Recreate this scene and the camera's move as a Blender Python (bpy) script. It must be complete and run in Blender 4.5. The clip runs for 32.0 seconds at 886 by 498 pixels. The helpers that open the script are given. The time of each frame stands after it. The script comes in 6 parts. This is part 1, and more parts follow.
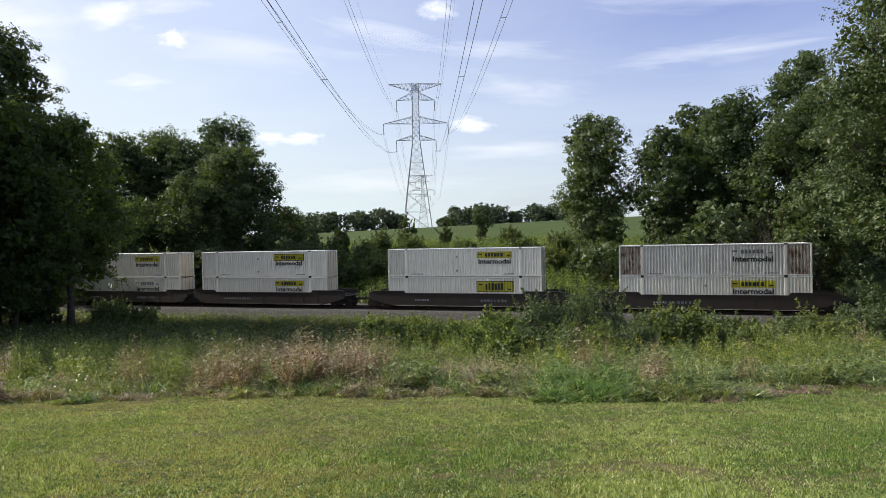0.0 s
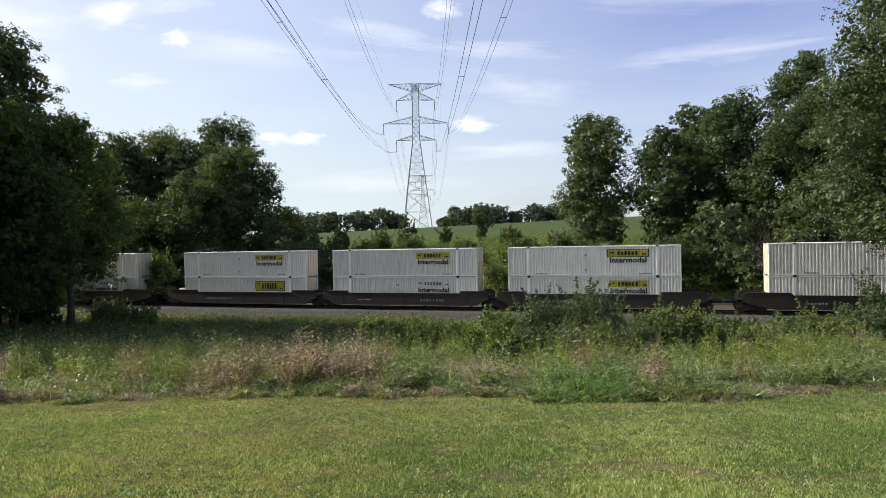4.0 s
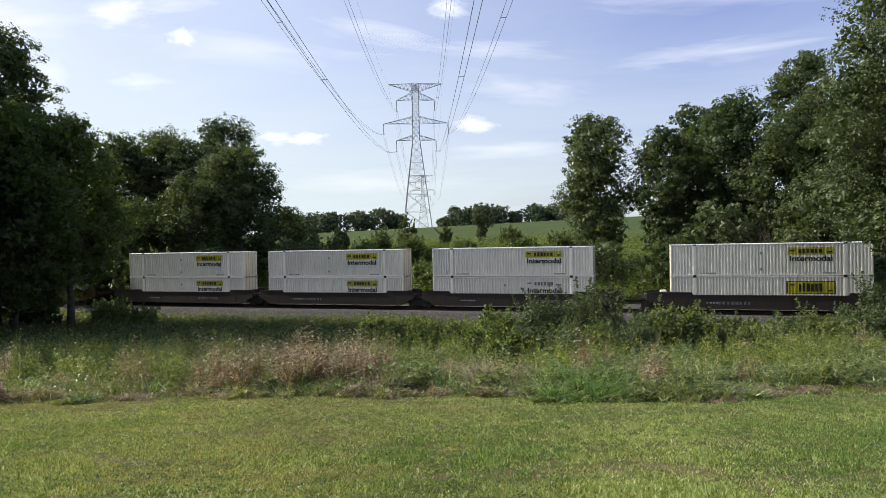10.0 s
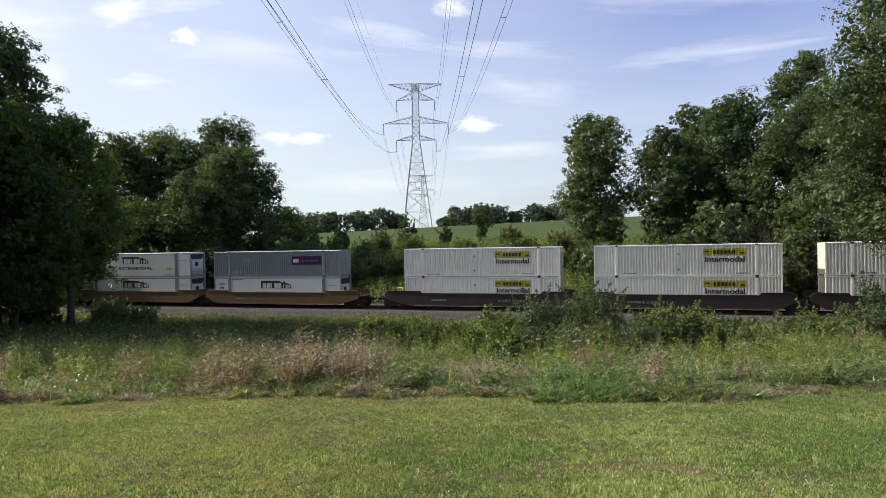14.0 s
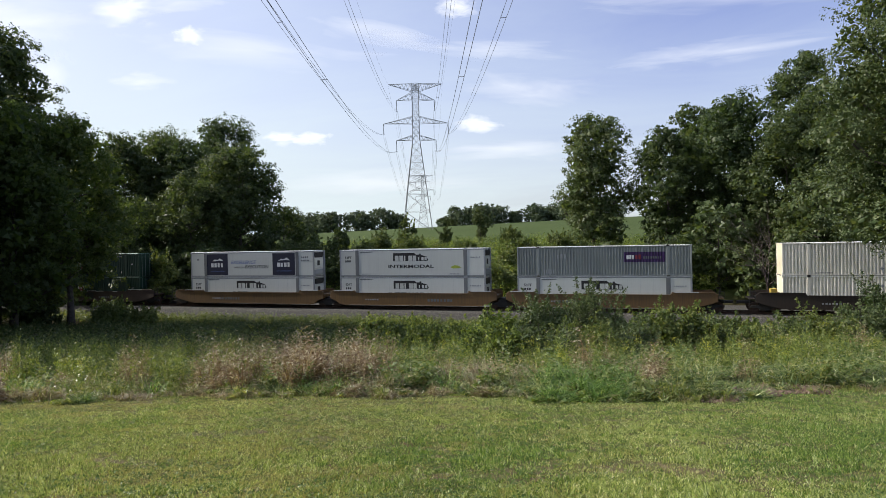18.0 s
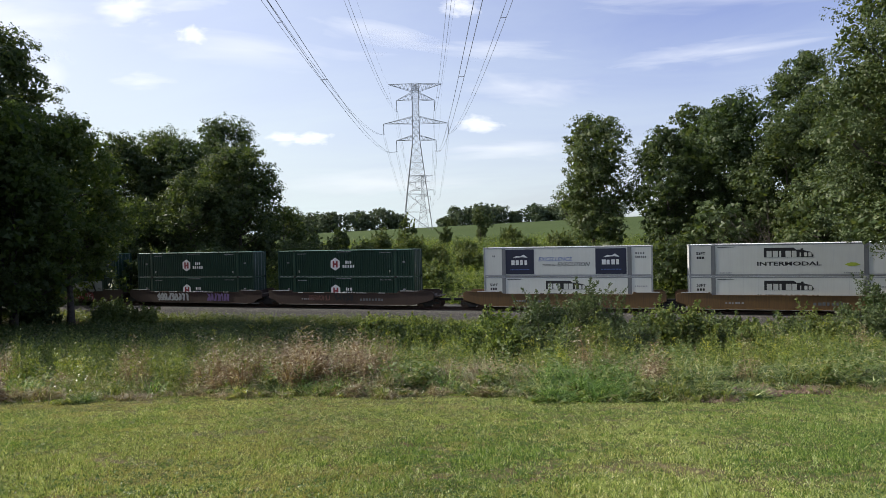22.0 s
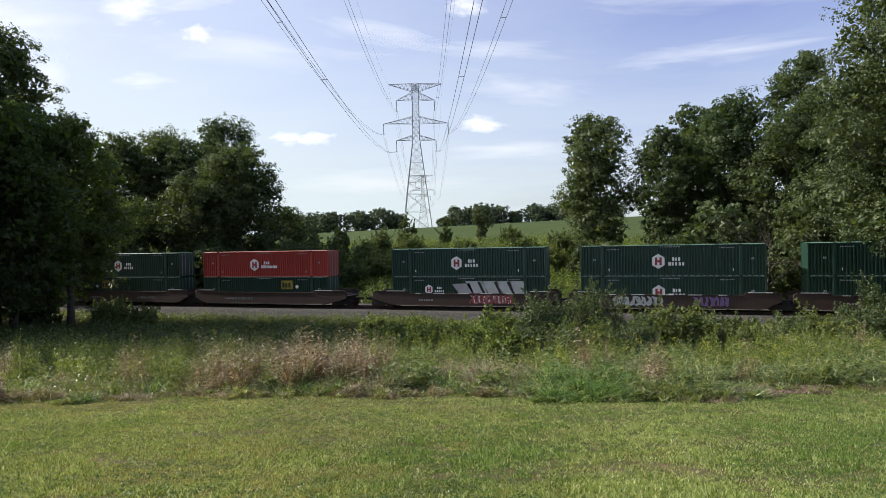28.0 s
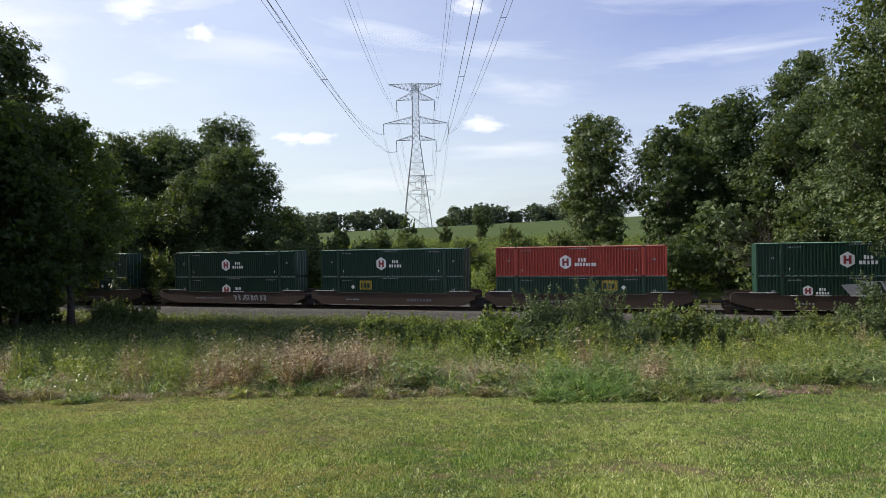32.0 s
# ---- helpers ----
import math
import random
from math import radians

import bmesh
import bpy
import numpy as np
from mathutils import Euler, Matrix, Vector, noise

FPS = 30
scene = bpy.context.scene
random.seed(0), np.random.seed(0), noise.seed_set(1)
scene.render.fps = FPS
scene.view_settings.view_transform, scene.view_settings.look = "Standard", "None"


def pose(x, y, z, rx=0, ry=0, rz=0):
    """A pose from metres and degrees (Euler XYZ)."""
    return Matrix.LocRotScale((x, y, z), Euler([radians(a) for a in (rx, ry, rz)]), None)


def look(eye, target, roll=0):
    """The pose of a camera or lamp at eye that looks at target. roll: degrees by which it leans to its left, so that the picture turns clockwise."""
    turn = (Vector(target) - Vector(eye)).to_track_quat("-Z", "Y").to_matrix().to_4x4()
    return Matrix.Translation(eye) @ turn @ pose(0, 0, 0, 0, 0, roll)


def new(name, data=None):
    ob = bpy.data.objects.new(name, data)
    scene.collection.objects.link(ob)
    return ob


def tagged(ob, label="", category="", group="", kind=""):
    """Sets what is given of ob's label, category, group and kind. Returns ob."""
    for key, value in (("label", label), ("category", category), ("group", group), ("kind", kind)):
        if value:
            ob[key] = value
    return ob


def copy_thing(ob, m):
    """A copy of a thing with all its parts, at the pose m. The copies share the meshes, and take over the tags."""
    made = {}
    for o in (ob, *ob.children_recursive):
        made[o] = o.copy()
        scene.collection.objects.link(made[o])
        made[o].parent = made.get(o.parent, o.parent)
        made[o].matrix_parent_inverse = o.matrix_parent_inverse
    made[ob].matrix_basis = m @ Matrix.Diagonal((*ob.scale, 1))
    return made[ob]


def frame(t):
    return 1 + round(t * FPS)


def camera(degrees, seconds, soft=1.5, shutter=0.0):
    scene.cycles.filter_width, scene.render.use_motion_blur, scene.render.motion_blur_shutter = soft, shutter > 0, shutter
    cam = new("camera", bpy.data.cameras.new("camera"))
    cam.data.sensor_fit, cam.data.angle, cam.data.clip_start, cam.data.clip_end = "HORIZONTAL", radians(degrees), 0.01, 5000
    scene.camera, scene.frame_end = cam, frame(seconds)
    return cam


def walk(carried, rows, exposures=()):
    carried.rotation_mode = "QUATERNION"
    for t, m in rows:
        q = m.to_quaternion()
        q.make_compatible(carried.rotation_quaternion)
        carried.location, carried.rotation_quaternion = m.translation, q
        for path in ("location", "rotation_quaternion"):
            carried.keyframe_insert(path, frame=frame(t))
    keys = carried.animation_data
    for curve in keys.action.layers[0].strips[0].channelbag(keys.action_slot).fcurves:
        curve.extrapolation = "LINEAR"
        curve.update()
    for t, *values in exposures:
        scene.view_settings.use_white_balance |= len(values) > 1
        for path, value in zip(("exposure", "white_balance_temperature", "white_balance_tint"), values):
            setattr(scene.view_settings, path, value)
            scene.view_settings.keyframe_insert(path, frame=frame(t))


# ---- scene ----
# The track runs along x at y = 63.8 and the rail tops lie at z = 0. u is metres to the right of the camera, w metres ahead of it.
PSI = radians(-17.614)
EYE = Vector((0.0, 0.0, 7.137))


def spot(u, w):
    return u * math.cos(PSI) + w * math.sin(PSI), -u * math.sin(PSI) + w * math.cos(PSI)


cam = camera(69.39, 32.0, 0.7)
AIM = EYE + Vector((-0.30257, 0.95300, -0.01566)) * 100
HOLD = look(EYE, AIM, -1.19)
walk(cam, [(0.0, HOLD), (32.0, HOLD)])

# ---- light ----
SUN_AZ, SUN_EL = radians(-94), radians(34)  # azimuth from +y towards +x
scene.view_settings.exposure = 0.4
world = bpy.data.worlds.new("world")
scene.world = world
world.use_nodes = True
wn, wl = world.node_tree.nodes, world.node_tree.links
sky = wn.new("ShaderNodeTexSky")
sky.sky_type = "NISHITA"
sky.sun_disc = False
sky.sun_elevation, sky.sun_rotation = SUN_EL, SUN_AZ
sky.air_density, sky.dust_density, sky.ozone_density = 1.0, 2.6, 3.0
wn["Background"].inputs["Strength"].default_value = 0.13
geo = wn.new("ShaderNodeTexCoord")
sep = wn.new("ShaderNodeSeparateXYZ")
wl.new(geo.outputs["Generated"], sep.inputs[0])
up = wn.new("ShaderNodeMath")
up.operation = "MAXIMUM"
up.inputs[1].default_value = 0.0
wl.new(sep.outputs["Z"], up.inputs[0])
lift = wn.new("ShaderNodeMath")
lift.operation = "ADD"
lift.inputs[1].default_value = 0.12
wl.new(up.outputs[0], lift.inputs[0])
flat = wn.new("ShaderNodeVectorMath")
flat.operation = "DIVIDE"
wl.new(geo.outputs["Generated"], flat.inputs[0])
wl.new(lift.outputs[0], flat.inputs[1])
turn = wn.new("ShaderNodeMapping")
turn.inputs["Rotation"].default_value = (0, 0, radians(8))
turn.inputs["Scale"].default_value = (0.35, 0.8, 0.0)
wl.new(flat.outputs[0], turn.inputs[0])
wisp = wn.new("ShaderNodeTexNoise")
wisp.inputs["Scale"].default_value = 1.6
wisp.inputs["Detail"].default_value = 7
wisp.inputs["Roughness"].default_value = 0.62
wisp.inputs["Distortion"].default_value = 0.6
wl.new(turn.outputs[0], wisp.inputs["Vector"])
thin = wn.new("ShaderNodeMapRange")
thin.inputs["From Min"].default_value, thin.inputs["From Max"].default_value = 0.15, 0.95
thin.inputs["To Max"].default_value = 0.34
wl.new(wisp.outputs["Fac"], thin.inputs["Value"])
veil = wn.new("ShaderNodeMix")
veil.data_type = "RGBA"
# the sky whitens towards the sun and towards the horizon
toward = wn.new("ShaderNodeVectorMath")
toward.operation = "DOT_PRODUCT"
toward.inputs[1].default_value = (math.sin(SUN_AZ) * math.cos(SUN_EL), math.cos(SUN_AZ) * math.cos(SUN_EL), math.sin(SUN_EL))
wl.new(geo.outputs["Generated"], toward.inputs[0])
glare = wn.new("ShaderNodeMapRange")
glare.inputs["From Min"].default_value, glare.inputs["From Max"].default_value, glare.inputs["To Max"].default_value = 0.0, 0.95, 0.6
wl.new(toward.outputs["Value"], glare.inputs["Value"])
haze = wn.new("ShaderNodeMapRange")
haze.inputs["From Min"].default_value, haze.inputs["From Max"].default_value, haze.inputs["To Max"].default_value = 0.30, 0.0, 0.62
wl.new(up.outputs[0], haze.inputs["Value"])
both = wn.new("ShaderNodeMath")
both.operation = "ADD"
wl.new(glare.outputs[0], both.inputs[0])
wl.new(haze.outputs[0], both.inputs[1])
cover = wn.new("ShaderNodeMath")
cover.operation, cover.use_clamp = "ADD", True
wl.new(both.outputs[0], cover.inputs[0])
wl.new(thin.outputs[0], cover.inputs[1])
wl.new(cover.outputs[0], veil.inputs["Factor"])
tint = wn.new("ShaderNodeMix")
tint.data_type, tint.blend_type = "RGBA", "MULTIPLY"
tint.inputs["Factor"].default_value = 1.0
tint.inputs["B"].default_value = (1.08, 0.92, 1.20, 1)
wl.new(sky.outputs[0], tint.inputs["A"])
wl.new(tint.outputs["Result"], veil.inputs["A"])
veil.inputs["B"].default_value = (4.72, 5.42, 5.62, 1)
wl.new(veil.outputs["Result"], wn["Background"].inputs["Color"])

sun_lamp = bpy.data.lights.new("sun", "SUN")
sun_lamp.energy, sun_lamp.angle, sun_lamp.color = 5.0, radians(0.55), (1.0, 0.94, 0.84)
sun = new("sun", sun_lamp)
to_sun = Vector((math.sin(SUN_AZ) * math.cos(SUN_EL), math.cos(SUN_AZ) * math.cos(SUN_EL), math.sin(SUN_EL)))
sun.matrix_world = look(to_sun * 300, (0, 0, 0))

# ---- materials ----
def blank(name):
    m = bpy.data.materials.new(name)
    m.use_nodes = True
    return m, m.node_tree.nodes, m.node_tree.links, m.node_tree.nodes["Principled BSDF"]


def noise_tex(n, l, scale, detail=4, space="Object", squash=None, rough=0.55):
    tc = n.new("ShaderNodeTexCoord")
    t = n.new("ShaderNodeTexNoise")
    t.inputs["Scale"].default_value, t.inputs["Detail"].default_value, t.inputs["Roughness"].default_value = scale, detail, rough
    if squash:
        mp = n.new("ShaderNodeMapping")
        mp.inputs["Scale"].default_value = squash
        l.new(tc.outputs[space], mp.inputs[0])
        l.new(mp.outputs[0], t.inputs["Vector"])
    else:
        l.new(tc.outputs[space], t.inputs["Vector"])
    return t


def ramp(n, l, src, stops):
    r = n.new("ShaderNodeValToRGB")
    e = r.color_ramp.elements
    while len(e) < len(stops):
        e.new(0.5)
    for k, (pos, col) in zip(e, stops):
        k.position, k.color = pos, (*col, 1)
    l.new(src, r.inputs[0])
    return r


def mix_rgb(n, l, fac, a, b, mode="MIX"):
    m = n.new("ShaderNodeMix")
    m.data_type, m.blend_type = "RGBA", mode
    for key, v in (("Factor", fac), ("A", a), ("B", b)):
        if isinstance(v, bpy.types.NodeSocket):
            l.new(v, m.inputs[key])
        else:
            m.inputs[key].default_value = v if key == "Factor" else (*v, 1)
    return m.outputs["Result"]


def bump(n, l, src, b, strength, dist=0.02):
    k = n.new("ShaderNodeBump")
    k.inputs["Strength"].default_value, k.inputs["Distance"].default_value = strength, dist
    l.new(src, k.inputs["Height"])
    l.new(k.outputs[0], b.inputs["Normal"])


def leafy(name, stops, thru=0.4, rough=0.5, patch=0.25, thru_tint=(1.25, 1.2, 0.5)):
    """Leaves and blades: each one its own tint, with light coming through."""
    m, n, l, b = blank(name)
    g = n.new("ShaderNodeNewGeometry")
    r = ramp(n, l, g.outputs["Random Per Island"], stops)
    big = noise_tex(n, l, 0.35, 3)
    tone = ramp(n, l, big.outputs["Fac"], [(0.3, (0.62, 0.66, 0.6)), (0.7, (1.25, 1.2, 1.1))])
    col = mix_rgb(n, l, patch * 2, r.outputs[0], tone.outputs[0], "MULTIPLY")
    oi = n.new("ShaderNodeObjectInfo")
    cast = ramp(n, l, oi.outputs["Random"], [(0.0, (0.88, 0.94, 0.97)), (0.5, (1.0, 1.0, 1.0)), (1.0, (1.07, 1.05, 1.0))])
    col = mix_rgb(n, l, 1.0, col, cast.outputs[0], "MULTIPLY")
    l.new(col, b.inputs["Base Color"])
    b.inputs["Roughness"].default_value = rough
    b.inputs["Specular IOR Level"].default_value = 0.35
    tr = n.new("ShaderNodeBsdfTranslucent")
    l.new(mix_rgb(n, l, 1.0, col, thru_tint, "MULTIPLY"), tr.inputs["Color"])
    mx = n.new("ShaderNodeMixShader")
    mx.inputs[0].default_value = thru
    l.new(b.outputs[0], mx.inputs[1])
    l.new(tr.outputs[0], mx.inputs[2])
    l.new(mx.outputs[0], n["Material Output"].inputs["Surface"])
    return m


def surface(name, dark, light, scale=4.0, rough=0.7, metal=0.0, relief=0.3, fine=60.0, dist=0.01, spots=None, space="Object", squash=None):
    m, n, l, b = blank(name)
    a = noise_tex(n, l, scale, 5, space, squash)
    f = noise_tex(n, l, fine, 3, space)
    r = ramp(n, l, a.outputs["Fac"], [(0.3, dark), (0.7, light)])
    col = mix_rgb(n, l, 0.25, r.outputs[0], ramp(n, l, f.outputs["Fac"], [(0.3, (0.55, 0.55, 0.55)), (0.7, (1.4, 1.4, 1.4))]).outputs[0], "MULTIPLY")
    if spots:
        s = noise_tex(n, l, spots[1], 6, space, spots[3] if len(spots) > 3 else None, 0.65)
        k = n.new("ShaderNodeMapRange")
        k.inputs["From Min"].default_value, k.inputs["From Max"].default_value = spots[2], spots[2] + 0.12
        l.new(s.outputs["Fac"], k.inputs["Value"])
        col = mix_rgb(n, l, k.outputs[0], col, spots[0])
    l.new(col, b.inputs["Base Color"])
    b.inputs["Roughness"].default_value, b.inputs["Metallic"].default_value = rough, metal
    bump(n, l, f.outputs["Fac"], b, relief, dist)
    return m


def paint(name, base, dirt, rough=0.45, amount=0.35, rust=0.0, rust_col=(0.16, 0.06, 0.025)):
    """Weathered painted steel: streaks that run down, blotches, and a spread of rust."""
    m, n, l, b = blank(name)
    st = noise_tex(n, l, 1.6, 5, "Object", (6.0, 6.0, 0.35), 0.6)
    bl = noise_tex(n, l, 1.1, 5)
    k = ramp(n, l, st.outputs["Fac"], [(0.42, (0, 0, 0)), (0.75, (1, 1, 1))])
    k2 = ramp(n, l, bl.outputs["Fac"], [(0.4, (0, 0, 0)), (0.8, (1, 1, 1))])
    add = mix_rgb(n, l, 0.5, k.outputs[0], k2.outputs[0], "ADD")
    sc = mix_rgb(n, l, 1.0, add, (amount,) * 3, "MULTIPLY")
    col = mix_rgb(n, l, sc, base, dirt)
    if rust:
        rs = noise_tex(n, l, 2.3, 7, "Object", (1.6, 1.6, 0.55), 0.7)
        kk = n.new("ShaderNodeMapRange")
        kk.inputs["From Min"].default_value, kk.inputs["From Max"].default_value = 0.72 - rust * 0.4, 0.86 - rust * 0.4
        l.new(rs.outputs["Fac"], kk.inputs["Value"])
        col = mix_rgb(n, l, kk.outputs[0], col, rust_col)
    oi = n.new("ShaderNodeObjectInfo")
    tone = ramp(n, l, oi.outputs["Random"], [(0.0, (0.88, 0.88, 0.87)), (1.0, (1.06, 1.06, 1.06))])
    col = mix_rgb(n, l, 1.0, col, tone.outputs[0], "MULTIPLY")
    l.new(col, b.inputs["Base Color"])
    b.inputs["Roughness"].default_value = rough
    bump(n, l, bl.outputs["Fac"], b, 0.15, 0.01)
    return m


LEAF_DARK = leafy("leaf_dark", [(0, (0.039, 0.063, 0.025)), (0.5, (0.063, 0.096, 0.037)), (1, (0.103, 0.133, 0.058))], 0.46)
LEAF_MID = leafy("leaf_mid", [(0, (0.051, 0.080, 0.029)), (0.5, (0.086, 0.124, 0.049)), (1, (0.147, 0.175, 0.088))], 0.36)
LEAF_BRIGHT = leafy("leaf_bright", [(0, (0.078, 0.119, 0.031)), (0.5, (0.132, 0.172, 0.047)), (1, (0.216, 0.239, 0.078))], 0.35)
LEAF_BUSH = leafy("leaf_bush", [(0, (0.063, 0.097, 0.027)), (0.5, (0.113, 0.151, 0.044)), (1, (0.184, 0.209, 0.073))], 0.34)
# ridge leaves lightened in colour to paint in distance haze
LEAF_FAR_HAZED = leafy("leaf_far_hazed", [(0, (0.061, 0.090, 0.050)), (1, (0.102, 0.134, 0.072))], 0.25)
WEED = leafy("weed", [(0, (0.067, 0.101, 0.027)), (0.4, (0.168, 0.218, 0.056)), (0.76, (0.280, 0.308, 0.090)), (0.92, (0.381, 0.358, 0.157)), (1, (0.560, 0.515, 0.336))], 0.42, 0.4)
# weed green darkened to deepen the tree shade on the lower slope
WEED_SHADED = leafy("weed_shaded", [(0, (0.03, 0.052, 0.014)), (0.5, (0.065, 0.10, 0.027)), (0.9, (0.12, 0.155, 0.045)), (1, (0.3, 0.27, 0.14))], 0.38)
# end stops of these two widened to paint in dark gaps and highlights
WEED_COOL = leafy("weed_cool", [(0, (0.03, 0.055, 0.018)), (0.55, (0.13, 0.19, 0.066)), (0.85, (0.25, 0.31, 0.13)), (1, (0.5, 0.54, 0.32))], 0.3)
GRASS_BRIGHT = leafy("grass_bright", [(0, (0.03, 0.07, 0.014)), (0.55, (0.12, 0.225, 0.042)), (0.88, (0.22, 0.33, 0.09)), (1, (0.42, 0.5, 0.22))], 0.35)
DRY = leafy("dry_grass", [(0, (0.108, 0.065, 0.038)), (0.5, (0.248, 0.157, 0.092)), (0.85, (0.432, 0.313, 0.200)), (1, (0.756, 0.670, 0.518))], 0.25, 0.5)
PALE = leafy("bleached_stalk", [(0, (0.24, 0.19, 0.13)), (0.5, (0.42, 0.37, 0.28)), (1, (0.75, 0.7, 0.6))], 0.2, 0.5)
STRAW = leafy("lawn_straw", [(0, (0.168, 0.158, 0.053)), (0.6, (0.357, 0.347, 0.131)), (1, (0.588, 0.567, 0.284))], 0.3, 0.6)
# near-black and near-white stops paint in the lawn's gaps and glints
LAWN_BLADE = leafy("lawn_blade", [(0, (0.019, 0.036, 0.009)), (0.3, (0.107, 0.177, 0.032)), (0.65, (0.310, 0.385, 0.107)), (0.86, (0.492, 0.578, 0.235)), (1, (0.880, 0.880, 0.642))], 0.35, 0.4)
DULL = leafy("dull_dry_grass", [(0, (0.101, 0.074, 0.047)), (0.45, (0.241, 0.185, 0.112)), (0.75, (0.302, 0.246, 0.146)), (0.92, (0.470, 0.403, 0.291)), (1, (0.784, 0.739, 0.616))], 0.25, 0.5)
WEED_GOLD = leafy("goldenrod_leaf", [(0, (0.045, 0.072, 0.02)), (0.5, (0.15, 0.205, 0.05)), (0.9, (0.27, 0.315, 0.08)), (1, (0.35, 0.37, 0.14))], 0.42, 0.45)
SOIL = surface("bare_soil", (0.10, 0.062, 0.042), (0.24, 0.165, 0.115), 2.2, 0.95, 0, 0.9, 30, 0.03)
LAWN_LUSH = leafy("lush_lawn_blade", [(0, (0.025, 0.055, 0.010)), (0.35, (0.085, 0.165, 0.024)), (0.7, (0.20, 0.315, 0.06)), (0.9, (0.40, 0.50, 0.17)), (1, (0.75, 0.8, 0.5))], 0.38, 0.4)
CLOVER = leafy("clover_leaf", [(0, (0.05, 0.09, 0.02)), (1, (0.13, 0.2, 0.045))], 0.3)
BLOOM = leafy("goldenrod_bloom", [(0, (0.34, 0.33, 0.03)), (1, (0.52, 0.5, 0.07))], 0.3, thru_tint=(1.0, 1.0, 0.5))
BROADLEAF = leafy("broad_weed_leaf", [(0, (0.07, 0.115, 0.033)), (0.5, (0.13, 0.185, 0.058)), (0.9, (0.23, 0.27, 0.11)), (1, (0.38, 0.32, 0.2))], 0.35)
LEAF_GLOW = leafy("leaf_glow", [(0, (0.050, 0.080, 0.026)), (0.5, (0.085, 0.125, 0.042)), (1, (0.14, 0.175, 0.07))], 0.58, thru_tint=(1.45, 1.4, 0.5))
BARK = surface("bark", (0.035, 0.028, 0.022), (0.10, 0.085, 0.07), 3, 0.9, 0, 0.8, 25, 0.04)
DEADWOOD = surface("dead_wood", (0.07, 0.052, 0.047), (0.12, 0.093, 0.083), 6, 0.9)
BALLAST = surface("ballast", (0.034, 0.032, 0.028), (0.088, 0.082, 0.072), 9, 0.95, 0, 1.0, 40, 0.06)
STONE = surface("ballast_stone", (0.034, 0.031, 0.027), (0.165, 0.15, 0.13), 2.5, 0.9, 0, 0.5, 30)
STEEL = surface("galvanised_steel", (0.16, 0.165, 0.17), (0.26, 0.265, 0.27), 2, 0.5, 0.3, 0.1)
CABLE = surface("cable", (0.11, 0.115, 0.13), (0.16, 0.165, 0.18), 2, 0.5, 0.4, 0.1)
RAIL = surface("rail_steel", (0.05, 0.032, 0.024), (0.10, 0.06, 0.045), 4, 0.6, 0.5, 0.3)
TIE = surface("wood_tie", (0.03, 0.025, 0.02), (0.07, 0.055, 0.045), 3, 0.9)

# ---- mesh helpers ----

def mesh_np(name, verts, faces, mat, smooth=False):
    """A mesh from arrays; faces is an (n, k) array of vertex numbers."""
    me = bpy.data.meshes.new(name)
    verts, faces = np.asarray(verts, dtype=np.float32), np.asarray(faces, dtype=np.int32)
    nf, k = faces.shape
    me.vertices.add(len(verts))
    me.vertices.foreach_set("co", verts.ravel())
    me.loops.add(nf * k)
    me.loops.foreach_set("vertex_index", faces.ravel())
    me.polygons.add(nf)
    me.polygons.foreach_set("loop_start", np.arange(0, nf * k, k, dtype=np.int32))
    if smooth:
        me.polygons.foreach_set("use_smooth", np.ones(nf, dtype=bool))
    me.materials.append(mat)
    me.update(calc_edges=True)
    return me


def child(name, me, parent, label="", at=None):
    ob = new(name, me)
    ob.parent = parent
    if at is not None:
        ob.matrix_basis = at
    if label:
        ob["label"] = label
    return ob


def part(name, bm, mat, parent, label="", at=None):
    me = bpy.data.meshes.new(name)
    bm.to_mesh(me)
    bm.free()
    me.materials.append(mat)
    return child(name, me, parent, label, at)


def box(bm, x0, x1, y0, y1, z0, z1):
    v = [bm.verts.new(p) for p in ((x0, y0, z0), (x1, y0, z0), (x1, y1, z0), (x0, y1, z0), (x0, y0, z1), (x1, y0, z1), (x1, y1, z1), (x0, y1, z1))]
    for f in ((3, 2, 1, 0), (4, 5, 6, 7), (0, 1, 5, 4), (1, 2, 6, 5), (2, 3, 7, 6), (3, 0, 4, 7)):
        bm.faces.new([v[i] for i in f])
    return bm


def boxes(*dims):
    bm = bmesh.new()
    for d in dims:
        box(bm, *d)
    return bm


def softened(bm, r=0.02):
    bmesh.ops.bevel(bm, geom=bm.edges[:], offset=r, segments=1, affect="EDGES")
    return bm


def slab(pts, axis, a, b):
    """A prism: the outline pts carried along an axis from a to b."""
    bm = bmesh.new()

    def at(p, s):
        return {"x": (s, p[0], p[1]), "y": (p[0], s, p[1]), "z": (p[0], p[1], s)}[axis]
    lo = [bm.verts.new(at(p, a)) for p in pts]
    hi = [bm.verts.new(at(p, b)) for p in pts]
    bm.faces.new(lo)
    bm.faces.new(hi[::-1])
    for i in range(len(pts)):
        j = (i + 1) % len(pts)
        bm.faces.new((lo[i], hi[i], hi[j], lo[j]))
    bmesh.ops.recalc_face_normals(bm, faces=bm.faces[:])
    return bm


